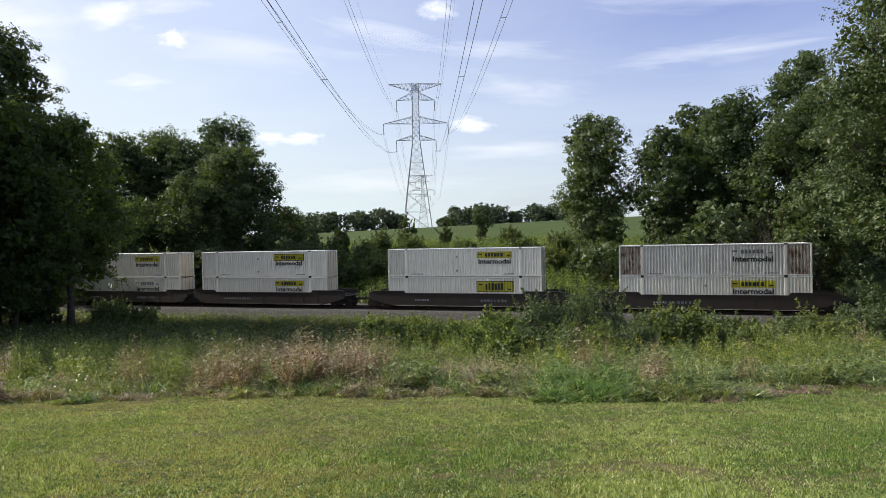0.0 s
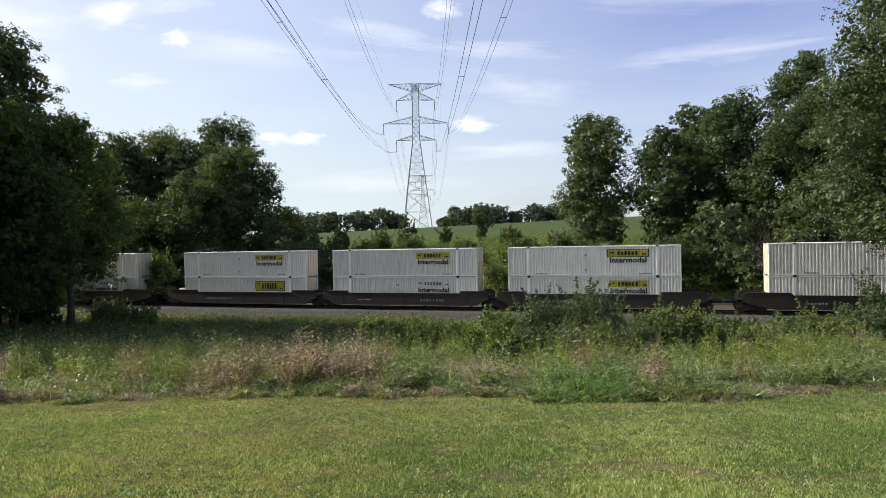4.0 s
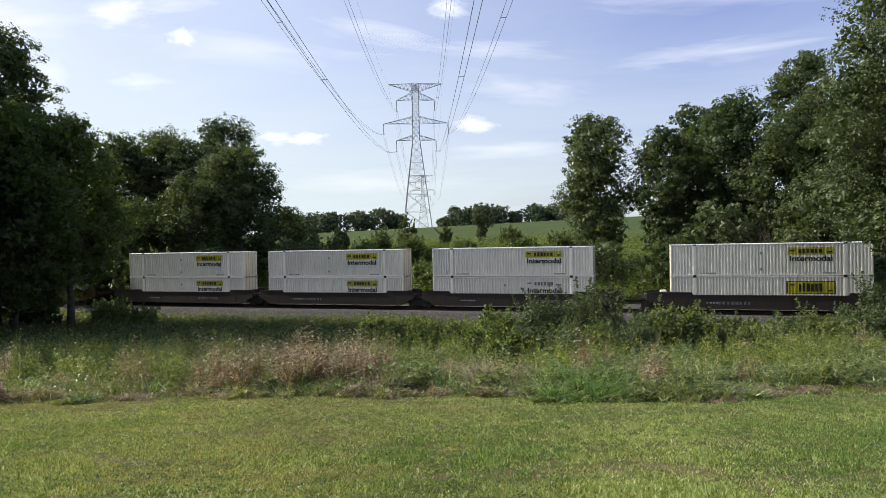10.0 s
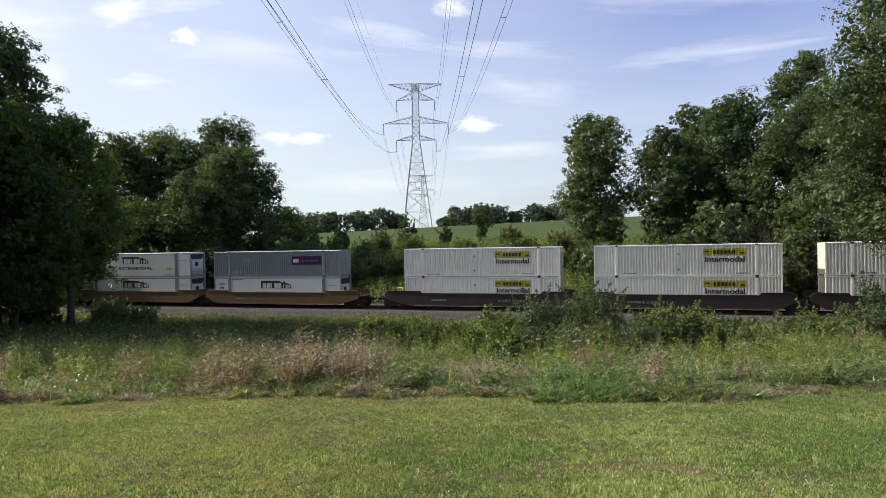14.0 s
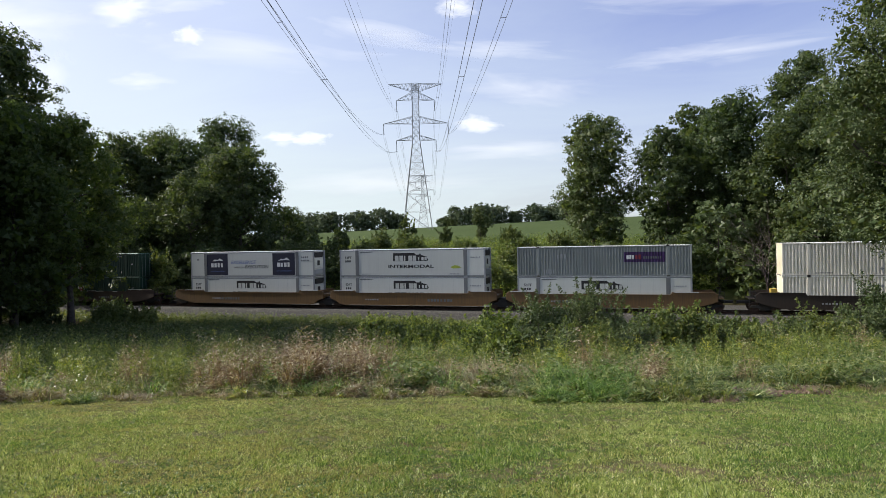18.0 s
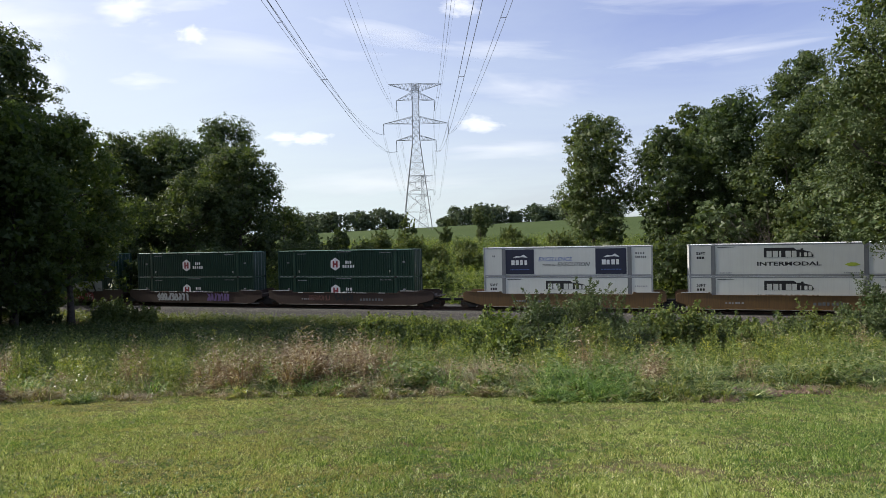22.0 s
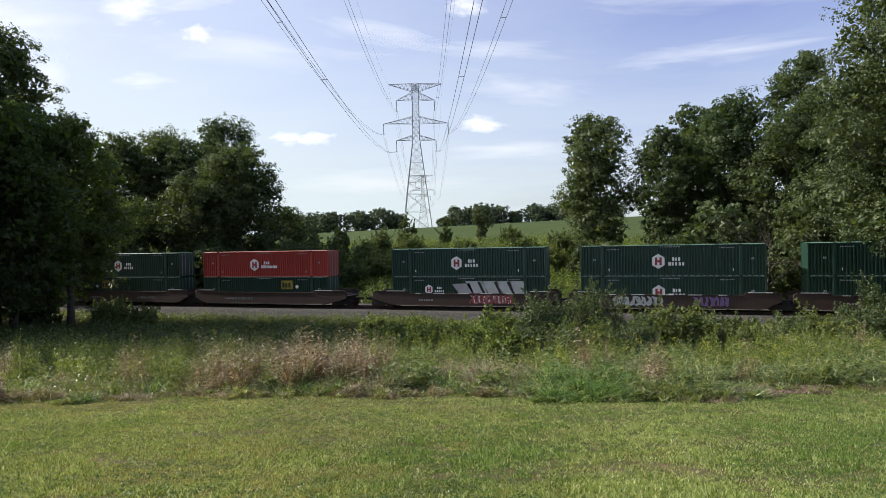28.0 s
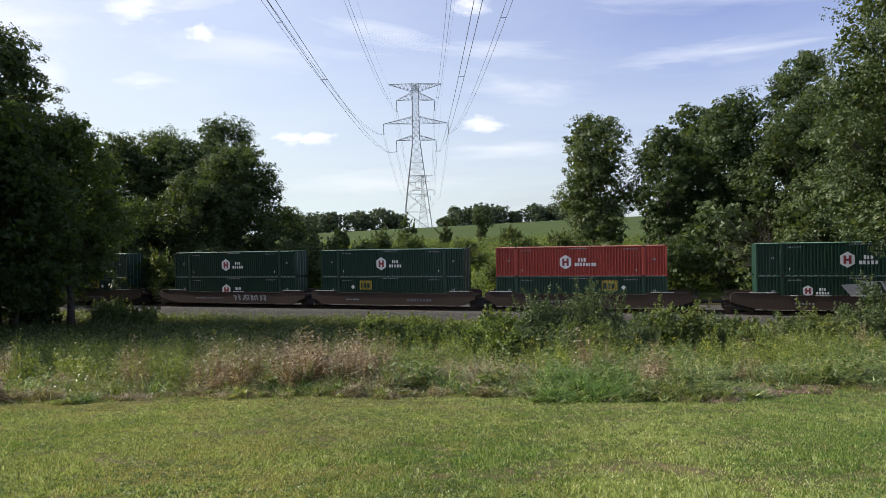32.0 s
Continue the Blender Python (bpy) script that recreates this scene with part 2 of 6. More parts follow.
def tubes(segs, sides=6):
    """Tapered tubes, (p, q, radius at p, radius at q) each, as arrays."""
    vs, fs, base = [], [], 0
    ang = np.linspace(0, 2 * np.pi, sides, endpoint=False)
    for p, q, r0, r1 in segs:
        p, q = np.array(p, float), np.array(q, float)
        d = q - p
        d /= np.linalg.norm(d) + 1e-9
        a = np.cross(d, (0, 0, 1) if abs(d[2]) < 0.9 else (1, 0, 0))
        a /= np.linalg.norm(a)
        b = np.cross(d, a)
        ring = np.outer(np.cos(ang), a) + np.outer(np.sin(ang), b)
        vs += [p + ring * r0, q + ring * r1]
        i = np.arange(sides)
        j = (i + 1) % sides
        fs.append(np.stack([base + i, base + j, base + sides + j, base + sides + i], 1))
        base += 2 * sides
    return np.concatenate(vs), np.concatenate(fs)


def polytube(pts, r, sides=4):
    """One unbroken tube along pts."""
    pts = np.asarray(pts, float)
    d = np.gradient(pts, axis=0)
    d /= np.linalg.norm(d, axis=1, keepdims=True)
    a = np.cross(d, (0, 0, 1.0))
    a /= np.linalg.norm(a, axis=1, keepdims=True)
    b = np.cross(d, a)
    t = np.linspace(0, 2 * np.pi, sides, endpoint=False)
    v = pts[:, None] + r * (np.cos(t)[None, :, None] * a[:, None] + np.sin(t)[None, :, None] * b[:, None])
    i = np.arange(len(pts) - 1)[:, None] * sides
    j, k = np.arange(sides)[None, :], (np.arange(sides)[None, :] + 1) % sides
    return v.reshape(-1, 3), np.stack([i + j, i + k, i + sides + k, i + sides + j], -1).reshape(-1, 4)


# ---- ground ----
def smooth(a):
    a = np.clip(a, 0, 1)
    return a * a * (3 - 2 * a)


def ground_z(x, y):
    """The height of the ground: a lawn that falls away, a weedy slope, the track bed, a hill with a field."""
    x, y = np.asarray(x, float), np.asarray(y, float)
    u = x * math.cos(PSI) - y * math.sin(PSI)
    w = x * math.sin(PSI) + y * math.cos(PSI)
    lawn = 5.44 - 0.13 * np.clip(w, -42, 15.4)
    toe = np.maximum((56.5 - 0.302 * u) / 0.953, 20)
    q = np.clip((w - 15.4) / (toe - 15.4), 0, 1)
    front = lawn - (lawn + 1.35) * q ** 0.8
    hill = np.interp(y, [72.5, 74, 77, 100, 124, 160, 205, 260, 450, 900], [-0.7, 0.1, 1.1, 4.6, 7.2, 9.6, 11.3, 11.7, 14.7, 9.0])
    hill = hill + np.clip(u, -60, 60) * 0.026 * smooth((y - 100) / 100)
    bed = np.interp(y, [56.5, 58.6, 60.9, 66.7, 72.5], [-1.35, -1.42, -0.7, -0.7, -0.7])
    rough = 0.10 * np.sin(x * 0.9 + 1.3 * np.sin(y * 0.6)) * np.sin(y * 0.8 + 0.5) * smooth((w - 14) / 6) * smooth((60 - y) / 6)
    out = np.where(y < 58.6, np.where(y < 56.5, front + rough, bed), np.where(y < 72.5, bed, hill))
    return np.where(w > 900, np.minimum(out, 6.0), out)


def sheet(name, us, ws, mat, lift=0.0):
    """A piece of ground over the lines us (across) and ws (ahead)."""
    U, W = np.meshgrid(us, ws)
    X, Y = U * math.cos(PSI) + W * math.sin(PSI), -U * math.sin(PSI) + W * math.cos(PSI)
    Z = ground_z(X, Y) + lift
    n, k = U.shape
    i = (np.arange(n - 1)[:, None] * k + np.arange(k - 1)[None, :]).ravel()
    return new(name, mesh_np(name, np.stack([X, Y, Z], -1).reshape(-1, 3), np.stack([i, i + 1, i + k + 1, i + k], 1), mat, True))


def earth_mat():
    """Soil and low growth: lawn near by, rough grass, and a leafy crop on the hill."""
    m, n, l, b = blank("ground_cover")
    geo = n.new("ShaderNodeNewGeometry")
    sp = n.new("ShaderNodeSeparateXYZ")
    l.new(geo.outputs["Position"], sp.inputs[0])
    a = noise_tex(n, l, 0.6, 6)
    f = noise_tex(n, l, 9, 6, rough=0.7)
    g = noise_tex(n, l, 0.09, 3)
    lawn = mix_rgb(n, l, f.outputs["Fac"], (0.05, 0.054, 0.02), (0.12, 0.125, 0.05))
    straw = ramp(n, l, a.outputs["Fac"], [(0.52, (0, 0, 0)), (0.72, (1, 1, 1))])
    lawn = mix_rgb(n, l, straw.outputs[0], lawn, (0.15, 0.12, 0.065))
    worn = noise_tex(n, l, 2.3, 5, squash=(1.0, 0.6, 1.0))
    lawn = mix_rgb(n, l, ramp(n, l, worn.outputs["Fac"], [(0.56, (0, 0, 0)), (0.66, (1, 1, 1))]).outputs[0], lawn, (0.10, 0.075, 0.045))
    ahead = n.new("ShaderNodeVectorMath")
    ahead.operation = "DOT_PRODUCT"
    ahead.inputs[1].default_value = (math.sin(PSI), math.cos(PSI), 0)
    l.new(geo.outputs["Position"], ahead.inputs[0])
    rough = n.new("ShaderNodeMapRange")
    rough.inputs["From Min"].default_value, rough.inputs["From Max"].default_value = 14.6, 16.4
    l.new(ahead.outputs["Value"], rough.inputs["Value"])
    # soil under the weeds, darkened to paint in shade between plants
    shaded_soil = mix_rgb(n, l, f.outputs["Fac"], (0.022, 0.020, 0.011), (0.065, 0.055, 0.03))
    lawn = mix_rgb(n, l, rough.outputs[0], lawn, shaded_soil)
    crop = mix_rgb(n, l, f.outputs["Fac"], (0.034, 0.055, 0.02), (0.075, 0.10, 0.038))
    crop = mix_rgb(n, l, g.outputs["Fac"], crop, (0.075, 0.10, 0.038))
    brush = mix_rgb(n, l, f.outputs["Fac"], (0.05, 0.07, 0.02), (0.14, 0.165, 0.05))
    kb = n.new("ShaderNodeMapRange")
    kb.inputs["From Min"].default_value, kb.inputs["From Max"].default_value = 73, 76
    l.new(sp.outputs["Y"], kb.inputs["Value"])
    lawn = mix_rgb(n, l, kb.outputs[0], lawn, brush)
    k = n.new("ShaderNodeMapRange")
    k.inputs["From Min"].default_value, k.inputs["From Max"].default_value = 108, 118
    l.new(sp.outputs["Y"], k.inputs["Value"])
    l.new(mix_rgb(n, l, k.outputs[0], lawn, crop), b.inputs["Base Color"])
    b.inputs["Roughness"].default_value = 0.95
    b.inputs["Specular IOR Level"].default_value = 0.03
    bump(n, l, f.outputs["Fac"], b, 0.8, 0.05)
    return m


def edges(*runs):
    out = []
    for a, b, k in runs:
        out += list(np.linspace(a, b, k, endpoint=False))
    return np.array(out + [runs[-1][1]])


GROUND = earth_mat()
ground = sheet("ground", edges((-2600, -300, 8), (-300, -90, 14), (-90, 90, 110), (90, 300, 14), (300, 2600, 8)),
               edges((-400, -20, 10), (-20, 4, 12), (4, 30, 60), (30, 110, 100), (110, 300, 60), (300, 3200, 16)), GROUND)
tagged(ground, "mown lawn sloping to weeds, track bed and crop field", "ground", kind="structure")

# ---- growing things ----
def unit(v):
    return v / (np.linalg.norm(v, axis=-1, keepdims=True) + 1e-9)


def leaves(c, nrm, size, mat, name, rng, aspect=0.55):
    """One pointed leaf of two triangles for every centre, folded along its rib."""
    n = len(c)
    t = unit(np.cross(nrm, rng.normal(size=(n, 3))))
    s = unit(np.cross(nrm, t))
    L, Wd = size[:, None] * 0.5, size[:, None] * 0.5 * aspect
    fold = unit(nrm) * size[:, None] * 0.12
    v = np.stack([c - t * L, c + s * Wd + fold, c + t * L, c - s * Wd + fold], 1).reshape(-1, 3)
    i = np.arange(n) * 4
    f = np.concatenate([np.stack([i, i + 1, i + 2], 1), np.stack([i, i + 2, i + 3], 1)])
    return mesh_np(name, v, f, mat)


def sprigs(c, nrm, size, mat, name, rng):
    """One three-cornered leaf spray for every centre."""
    n = len(c)
    t = unit(np.cross(nrm, rng.normal(size=(n, 3))))
    s = unit(np.cross(nrm, t))
    a, b = size[:, None] * 0.55, size[:, None] * (0.3 + 0.2 * rng.random((n, 1)))
    v = np.stack([c + t * a, c - t * a * 0.6 + s * b, c - t * a * 0.6 - s * b], 1).reshape(-1, 3)
    return mesh_np(name, v, np.arange(n * 3).reshape(-1, 3), mat)


def crown_points(rng, lobes, n, shell=0.8, leaf_up=0.35, dense=22):
    """Leaf places in clumps over the skins of the lobes (centre, radii), with normals that look outwards and up; the first sixth fills the inside with wider sprays."""
    vol = np.array([r[0] * r[1] for _, r in lobes])
    m = max(12, n // dense)
    pick = rng.choice(len(lobes), m, p=vol / vol.sum())
    C, R = np.array([c for c, _ in lobes]), np.array([r for _, r in lobes])
    cc, rr = C[pick], R[pick]
    d = unit(rng.normal(size=(m, 3)) + (0, 0, 0.25))
    clump = cc + d * rr * (shell + (1.06 - shell) * rng.random((m, 1)))
    size = rr.mean(1, keepdims=True) * (0.2 + 0.2 * rng.random((m, 1)))
    k = rng.integers(0, m, n)
    e = unit(rng.normal(size=(n, 3)))
    pts = clump[k] + e * size[k] * rng.random((n, 1)) ** 0.45 * (1, 1, 0.7)
    nr = unit(d[k] * 0.45 + e * 0.55 + rng.normal(size=(n, 3)) * 0.42 + (0, 0, leaf_up))
    q = n // 6
    j = rng.choice(len(lobes), q, p=vol / vol.sum())
    pts[:q] = C[j] + unit(rng.normal(size=(q, 3))) * R[j] * rng.random((q, 1)) ** 0.5 * 0.72
    nr[:q] = unit(rng.normal(size=(q, 3)))
    big = np.ones(n)
    big[:q] = 2.5
    return pts, nr, big


def tree_mesh(rng, height, radius, base, n, leaf, mat, form="round", shell=0.72, dense=22, fine=False):
    """Meshes for a tree at the origin: trunk, limbs, crown."""
    lean = rng.normal(size=2) * 0.02 * height
    segs, p = [], np.zeros(3)
    r0 = 0.013 * height + 0.05
    steps = 6
    spine = [np.array([0, 0, -0.4])]
    for i in range(1, steps + 1):
        f = i / steps
        spine.append(np.array([lean[0] * f + rng.normal() * 0.12, lean[1] * f + rng.normal() * 0.12, f * height * 0.74]))
    for i in range(steps):
        segs.append((spine[i], spine[i + 1], r0 * (1 - i / steps * 0.9) * (1.35 if i == 0 else 1), r0 * (1 - (i + 1) / steps * 0.9)))
    lobes, limbs = [], []
    ch = height - base
    count = int(13 + radius * 2.4 + ch * 0.6)
    for i in range(count):
        f = (i + 0.5) / count
        z = base + ch * (0.08 + 0.84 * f)
        if form == "round":
            env = math.sqrt(max(0.05, 1 - (2 * f - 0.85) ** 2 / 1.4))
        elif form == "tall":
            env = 0.55 + 0.45 * math.sin(math.pi * min(1, f * 1.05))
        else:
            env = 1.05 - 0.75 * f
        a = i * 2.399 + rng.normal() * 0.5
        rr = radius * env * (0.40 + 0.35 * rng.random())
        lr = radius * (0.34 + 0.2 * rng.random()) * (0.75 + 0.25 * env)
        c = np.array([math.cos(a) * rr, math.sin(a) * rr, min(z, height - lr * 0.8)])
        lobes.append((c, (lr, lr, lr * (0.75 + 0.25 * rng.random()))))
        zz = max(base * 0.7, z - rr * 0.6 - 0.5)
        root = np.array([lean[0] * zz / height, lean[1] * zz / height, zz])
        mid = root * 0.45 + c * 0.55 + (0, 0, -0.1 * rr) + rng.normal(size=3) * 0.15
        lr0 = max(0.03, r0 * 0.42 * (1 - f * 0.6))
        limbs += [(root, mid, lr0, lr0 * 0.6), (mid, c, lr0 * 0.6, 0.02)]
        for _ in range(2):
            limbs.append((mid, c + rng.uniform(-1, 1, 3) * lr * 0.5, lr0 * 0.35, 0.012))
    pts, nr, big = crown_points(rng, lobes, n, shell, 0.35, dense)
    size = np.minimum(leaf * (0.65 + 0.7 * rng.random(n)) * big, 1.0)
    grow = leaves if fine else sprigs
    return (mesh_np("trunk", *tubes(segs, 9), BARK, True), mesh_np("branchwork", *tubes(limbs, 5), BARK, True),
            grow(pts, nr, size, mat, "crown", rng))


def tree(u, w, height, radius, base=0.2, n=7000, leaf=0.34, mat=None, form="round", label="", seed=1, name="tree", sink=0.0, shell=0.72, dense=45, fine=False):
    rng = np.random.default_rng(seed)
    x, y = spot(u, w)
    z = float(ground_z(x, y))
    ob = new(name)
    ob.matrix_basis = pose(x, y, z - sink)
    t, l, c = tree_mesh(rng, height, radius, height * base, n, leaf, mat or LEAF_DARK, form, shell, dense, fine)
    child("trunk", t, ob)
    child("branchwork", l, ob)
    child("crown", c, ob)
    return tagged(ob, label, "tree")


def shrub(u, w, height, radius, n=1500, leaf=0.2, mat=None, label="", seed=1):
    """A many-stemmed bush."""
    rng = np.random.default_rng(seed)
    x, y = spot(u, w)
    z = float(ground_z(x, y))
    ob = new("shrub")
    ob.matrix_basis = pose(x, y, z)
    lobes, stems = [], []
    for i in range(int(6 + radius * 3)):
        a, rr = rng.random() * 6.28, radius * 0.7 * rng.random() ** 0.6
        hz = height * (0.3 + 0.55 * rng.random()) * (1 - 0.4 * rr / radius)
        lr = min(radius, height) * (0.24 + 0.2 * rng.random())
        c = np.array([math.cos(a) * rr, math.sin(a) * rr, max(hz, lr * 0.6)])
        lobes.append((c, (lr, lr, lr * 1.1)))
        stems.append([((c[0] * 0.15, c[1] * 0.15, -0.1), c * (0.6, 0.6, 0.55), 0.035, 0.022), (c * (0.6, 0.6, 0.55), c + (0, 0, lr * 0.9), 0.022, 0.006)])
    # long shoots that stand out of the top
    shoots, s_pts, rods = int(radius * 16), [], []
    for i in range(shoots):
        c, r = lobes[rng.integers(len(lobes))]
        d = np.array([rng.normal() * 0.35, rng.normal() * 0.35, 1.0])
        p = c + np.array([rng.normal() * 0.5, rng.normal() * 0.5, 0.5]) * r
        ln = min(1.2, height * 0.4) * (0.5 + 0.8 * rng.random())
        rods.append((p, p + d * ln, 0.012, 0.004))
        f = rng.random((n // 5 // shoots + 1, 1)) ** 0.8
        s_pts.append(p + d * ln * f + rng.normal(size=(len(f), 3)) * 0.11 * (1.25 - f))
    s_pts = np.concatenate(s_pts)[:n // 5]
    pts, nr, big = crown_points(rng, lobes, n, 0.6)
    pts[-len(s_pts):] = s_pts
    nr[-len(s_pts):] = unit(rng.normal(size=s_pts.shape) + (0, 0, 0.4))
    pts[:, 2] = np.maximum(pts[:, 2], 0.05)
    for pair in stems:
        child("stem", mesh_np("stem", *tubes(pair, 5), BARK, True), ob)
    child("new_growth", mesh_np("new_growth", *tubes(rods, 4), BARK, True), ob)["kind"] = "stuff"
    child("foliage", (sprigs if leaf > 0.115 else leaves)(pts, nr, leaf * (0.6 + 0.8 * rng.random(n)) * np.minimum(big, 1.8), mat or LEAF_MID, "foliage", rng), ob)
    return tagged(ob, label, "shrub")


def blades(p, h, wd, lean, rng, mat, name, a=None):
    """A grass blade at every place p: tapered, in two bent steps."""
    n = len(p)
    a = rng.random(n) * 2 * np.pi if a is None else a
    out = np.stack([np.cos(a), np.sin(a), np.zeros(n)], 1)
    b = a + np.pi / 2 + rng.normal(size=n) * 0.6
    side = np.stack([np.cos(b), np.sin(b), np.zeros(n)], 1) * wd[:, None] * 0.5
    up = np.array([0, 0, 1.0])
    m = p + out * (lean * h * 0.3)[:, None] + up * (h * 0.6)[:, None]
    t = p + out * (lean * h)[:, None] + up * (h * (1 - 0.35 * lean))[:, None]
    v = np.stack([p - side, p + side, m + side * 0.8, m - side * 0.8, t], 1).reshape(-1, 3)
    i = np.arange(n) * 5
    f = np.concatenate([np.stack([i, i + 1, i + 2], 1), np.stack([i, i + 2, i + 3], 1), np.stack([i + 3, i + 2, i + 4], 1)])
    return mesh_np(name, v, f, mat)


def scatter(rng, n, w0, w1, power=1.0, half=0.74, margin=2.0):
    """Places on the ground in the stretch w0 to w1 ahead, fanned out as far as the view."""
    w = w0 + (w1 - w0) * rng.random(n) ** power
    u = (rng.random(n) * 2 - 1) * (w * half + margin)
    x, y = u * math.cos(PSI) + w * math.sin(PSI), -u * math.sin(PSI) + w * math.cos(PSI)
    return u, w, np.stack([x, y, ground_z(x, y)], 1)


def lattice_noise(a, b, seed):
    """Smooth random values over the plan, 0 to 1."""
    i, j = np.floor(a).astype(np.int64), np.floor(b).astype(np.int64)
    f, g = a - i, b - j
    f, g = f * f * (3 - 2 * f), g * g * (3 - 2 * g)

    def at(p, q):
        h = (p * 374761393 + q * 668265263 + seed * 974634777) & 0xFFFFFFFF
        h = ((h ^ (h >> 13)) * 1274126177) & 0xFFFFFFFF
        return ((h ^ (h >> 16)) & 0xFFFF) / 65535.0
    return (at(i, j) * (1 - f) + at(i + 1, j) * f) * (1 - g) + (at(i, j + 1) * (1 - f) + at(i + 1, j + 1) * f) * g


def field(a, b, sc, seed=0.0):
    """A random field over the plan with finer and finer detail, 0 to 1."""
    k, c, s = int(seed * 10) + 3, math.cos(0.6 + seed), math.sin(0.6 + seed)
    a, b = (a * c - b * s) * sc, (a * s + b * c) * sc
    v = 0.55 * lattice_noise(a, b, k) + 0.3 * lattice_noise(a * 2.1, b * 2.1, k + 7) + 0.15 * lattice_noise(a * 4.3, b * 4.3, k + 13)
    return np.clip((v - 0.2) / 0.6, 0, 1)

# ---- woods ----
NEAR_DARK = "tall broadleaf tree in dark summer leaf beside the track"
BACK = "broadleaf tree in full green leaf behind the track"
# u, w, height, crown radius, share of bare trunk, form, seed
LEFT_FRONT = [
    (-43.6, 62, 30.0, 5.8, 0.25, "round", 11),
    (-38.5, 57, 20.5, 5.8, 0.06, "round", 12),
    (-37.4, 64, 21.5, 6.0, 0.2, "round", 13),
    (-46.0, 58, 26.2, 6.6, 0.05, "round", 14),
    # next two stand left of the view, added to throw shade rightwards
    (-54.0, 66, 28.4, 7.8, 0.08, "round", 15),
    (-62.0, 60, 26.2, 7.8, 0.08, "round", 16),
    (-43.0, 66, 13.7, 4.8, 0.05, "round", 17),
]
LEFT_BACK = [
    (-47.5, 95, 23.2, 5.3, 0.1, "round", 21),
    (-44.0, 101, 23.7, 6.6, 0.1, "round", 22),
    (-39.5, 98, 21.6, 5.8, 0.1, "tall", 23),
    (-38.0, 113, 25.3, 6.4, 0.2, "round", 24),
    (-29.2, 92, 20.2, 6.6, 0.05, "round", 25),
    (-34.0, 88, 16.9, 6.0, 0.05, "round", 26),
    (-25.0, 100, 10.6, 4.1, 0.05, "round", 27),
]
LEFT_UNDER = [
    (-42.0, 88, 14.8, 6.7, 0.05, "round", 28),
    (-52.0, 88, 19.0, 6.6, 0.05, "round", 29),
    (-60.0, 95, 21.1, 7.2, 0.05, "round", 30),
    (-22.5, 104, 6.9, 3.6, 0.05, "round", 31),
    (-31.0, 84, 8.5, 5.0, 0.02, "round", 32),
    (-38.0, 82, 7.5, 5.0, 0.02, "round", 33),
    (-46.0, 82, 8.5, 5.5, 0.02, "round", 34),
]
RIGHT_BACK = [
    (20.3, 85, 21.3, 5.2, 0.12, "tall", 41),
    (27.8, 79, 19, 4.7, 0.1, "round", 42),
    (34.0, 85, 21.8, 5.0, 0.1, "round", 43),
    (35.6, 78, 22.2, 6.0, 0.1, "round", 44),
    (46.1, 82, 27.3, 4.6, 0.3, "round", 45),
    (39.0, 72, 19.5, 5.8, 0.05, "round", 46),
    (38.0, 64.5, 13.2, 5.0, 0.02, "round", 47),
]
RIGHT_UNDER = [
    (46.0, 70, 22.6, 6.6, 0.05, "round", 48),
    (30.5, 71, 10.0, 4.3, 0.03, "round", 49),
    (25.5, 72, 6.3, 3.8, 0.02, "round", 50),
    (33.0, 67, 5.8, 3.6, 0.02, "round", 51),
    (52.0, 78, 24.7, 7.2, 0.05, "round", 52),
    (19.0, 76, 5.3, 3.4, 0.02, "round", 53),
    (58.0, 66, 20.5, 7.2, 0.05, "round", 54),
]
for group_name, rows, mats, text in (("woods west of the clearing", LEFT_FRONT, (LEAF_DARK,), NEAR_DARK), ("woods behind the track", LEFT_BACK, (LEAF_DARK,), BACK), ("woods behind the track", LEFT_UNDER, (LEAF_DARK,), BACK),
                                     ("woods east of the clearing", RIGHT_BACK, (LEAF_MID, LEAF_DARK), BACK), ("woods east of the clearing", RIGHT_UNDER, (LEAF_DARK, LEAF_MID), BACK)):
    for i, (u, w, h, r, base, form, seed) in enumerate(rows):
        cover = 0.75 if abs(u) > 50 or h < 11 else 1.2
        lf = 0.25 if abs(u) < 50 else 0.32
        n = int(cover * 5.0 * r * h * (1 - base * 0.7) / (0.4 * lf * lf))
        tree(u, w, h, r, base, n, lf, LEAF_GLOW if seed in (12, 13, 17) else mats[i % len(mats)], form, text, seed)["group"] = group_name
tree(29.6, 39.5, 26.5, 6.0, 0.13, 75000, 0.18, LEAF_MID, "round", "large broadleaf tree with glossy leaves at the lawn's end", 61, dense=90, fine=True)
tree(36.0, 42, 23, 5.5, 0.05, 22000, 0.26, LEAF_MID, "round", "large broadleaf tree at the edge of the weeds", 62)

# trees out of view beside the lawn, added to shade grass before the track
for i, (u, w, h) in enumerate(((-36, 32.2, 24), (-43, 31, 25), (-37.5, 29.6, 24), (-34, 35, 18), (-47, 53, 30), (-50, 49, 25), (-57, 54, 26), (-47, 45, 20), (-64, 50, 26), (-55, 42, 22), (-37.5, 40.5, 28), (-36, 36.5, 23), (-41, 45.5, 26), (-41, 39, 23))):
    tree(u, w, h, 6.2, 0.04, 14000, 0.58, LEAF_DARK, "round", "tall broadleaf tree out of view, placed to shade the clearing", 70 + i)["group"] = "woods west of the clearing"

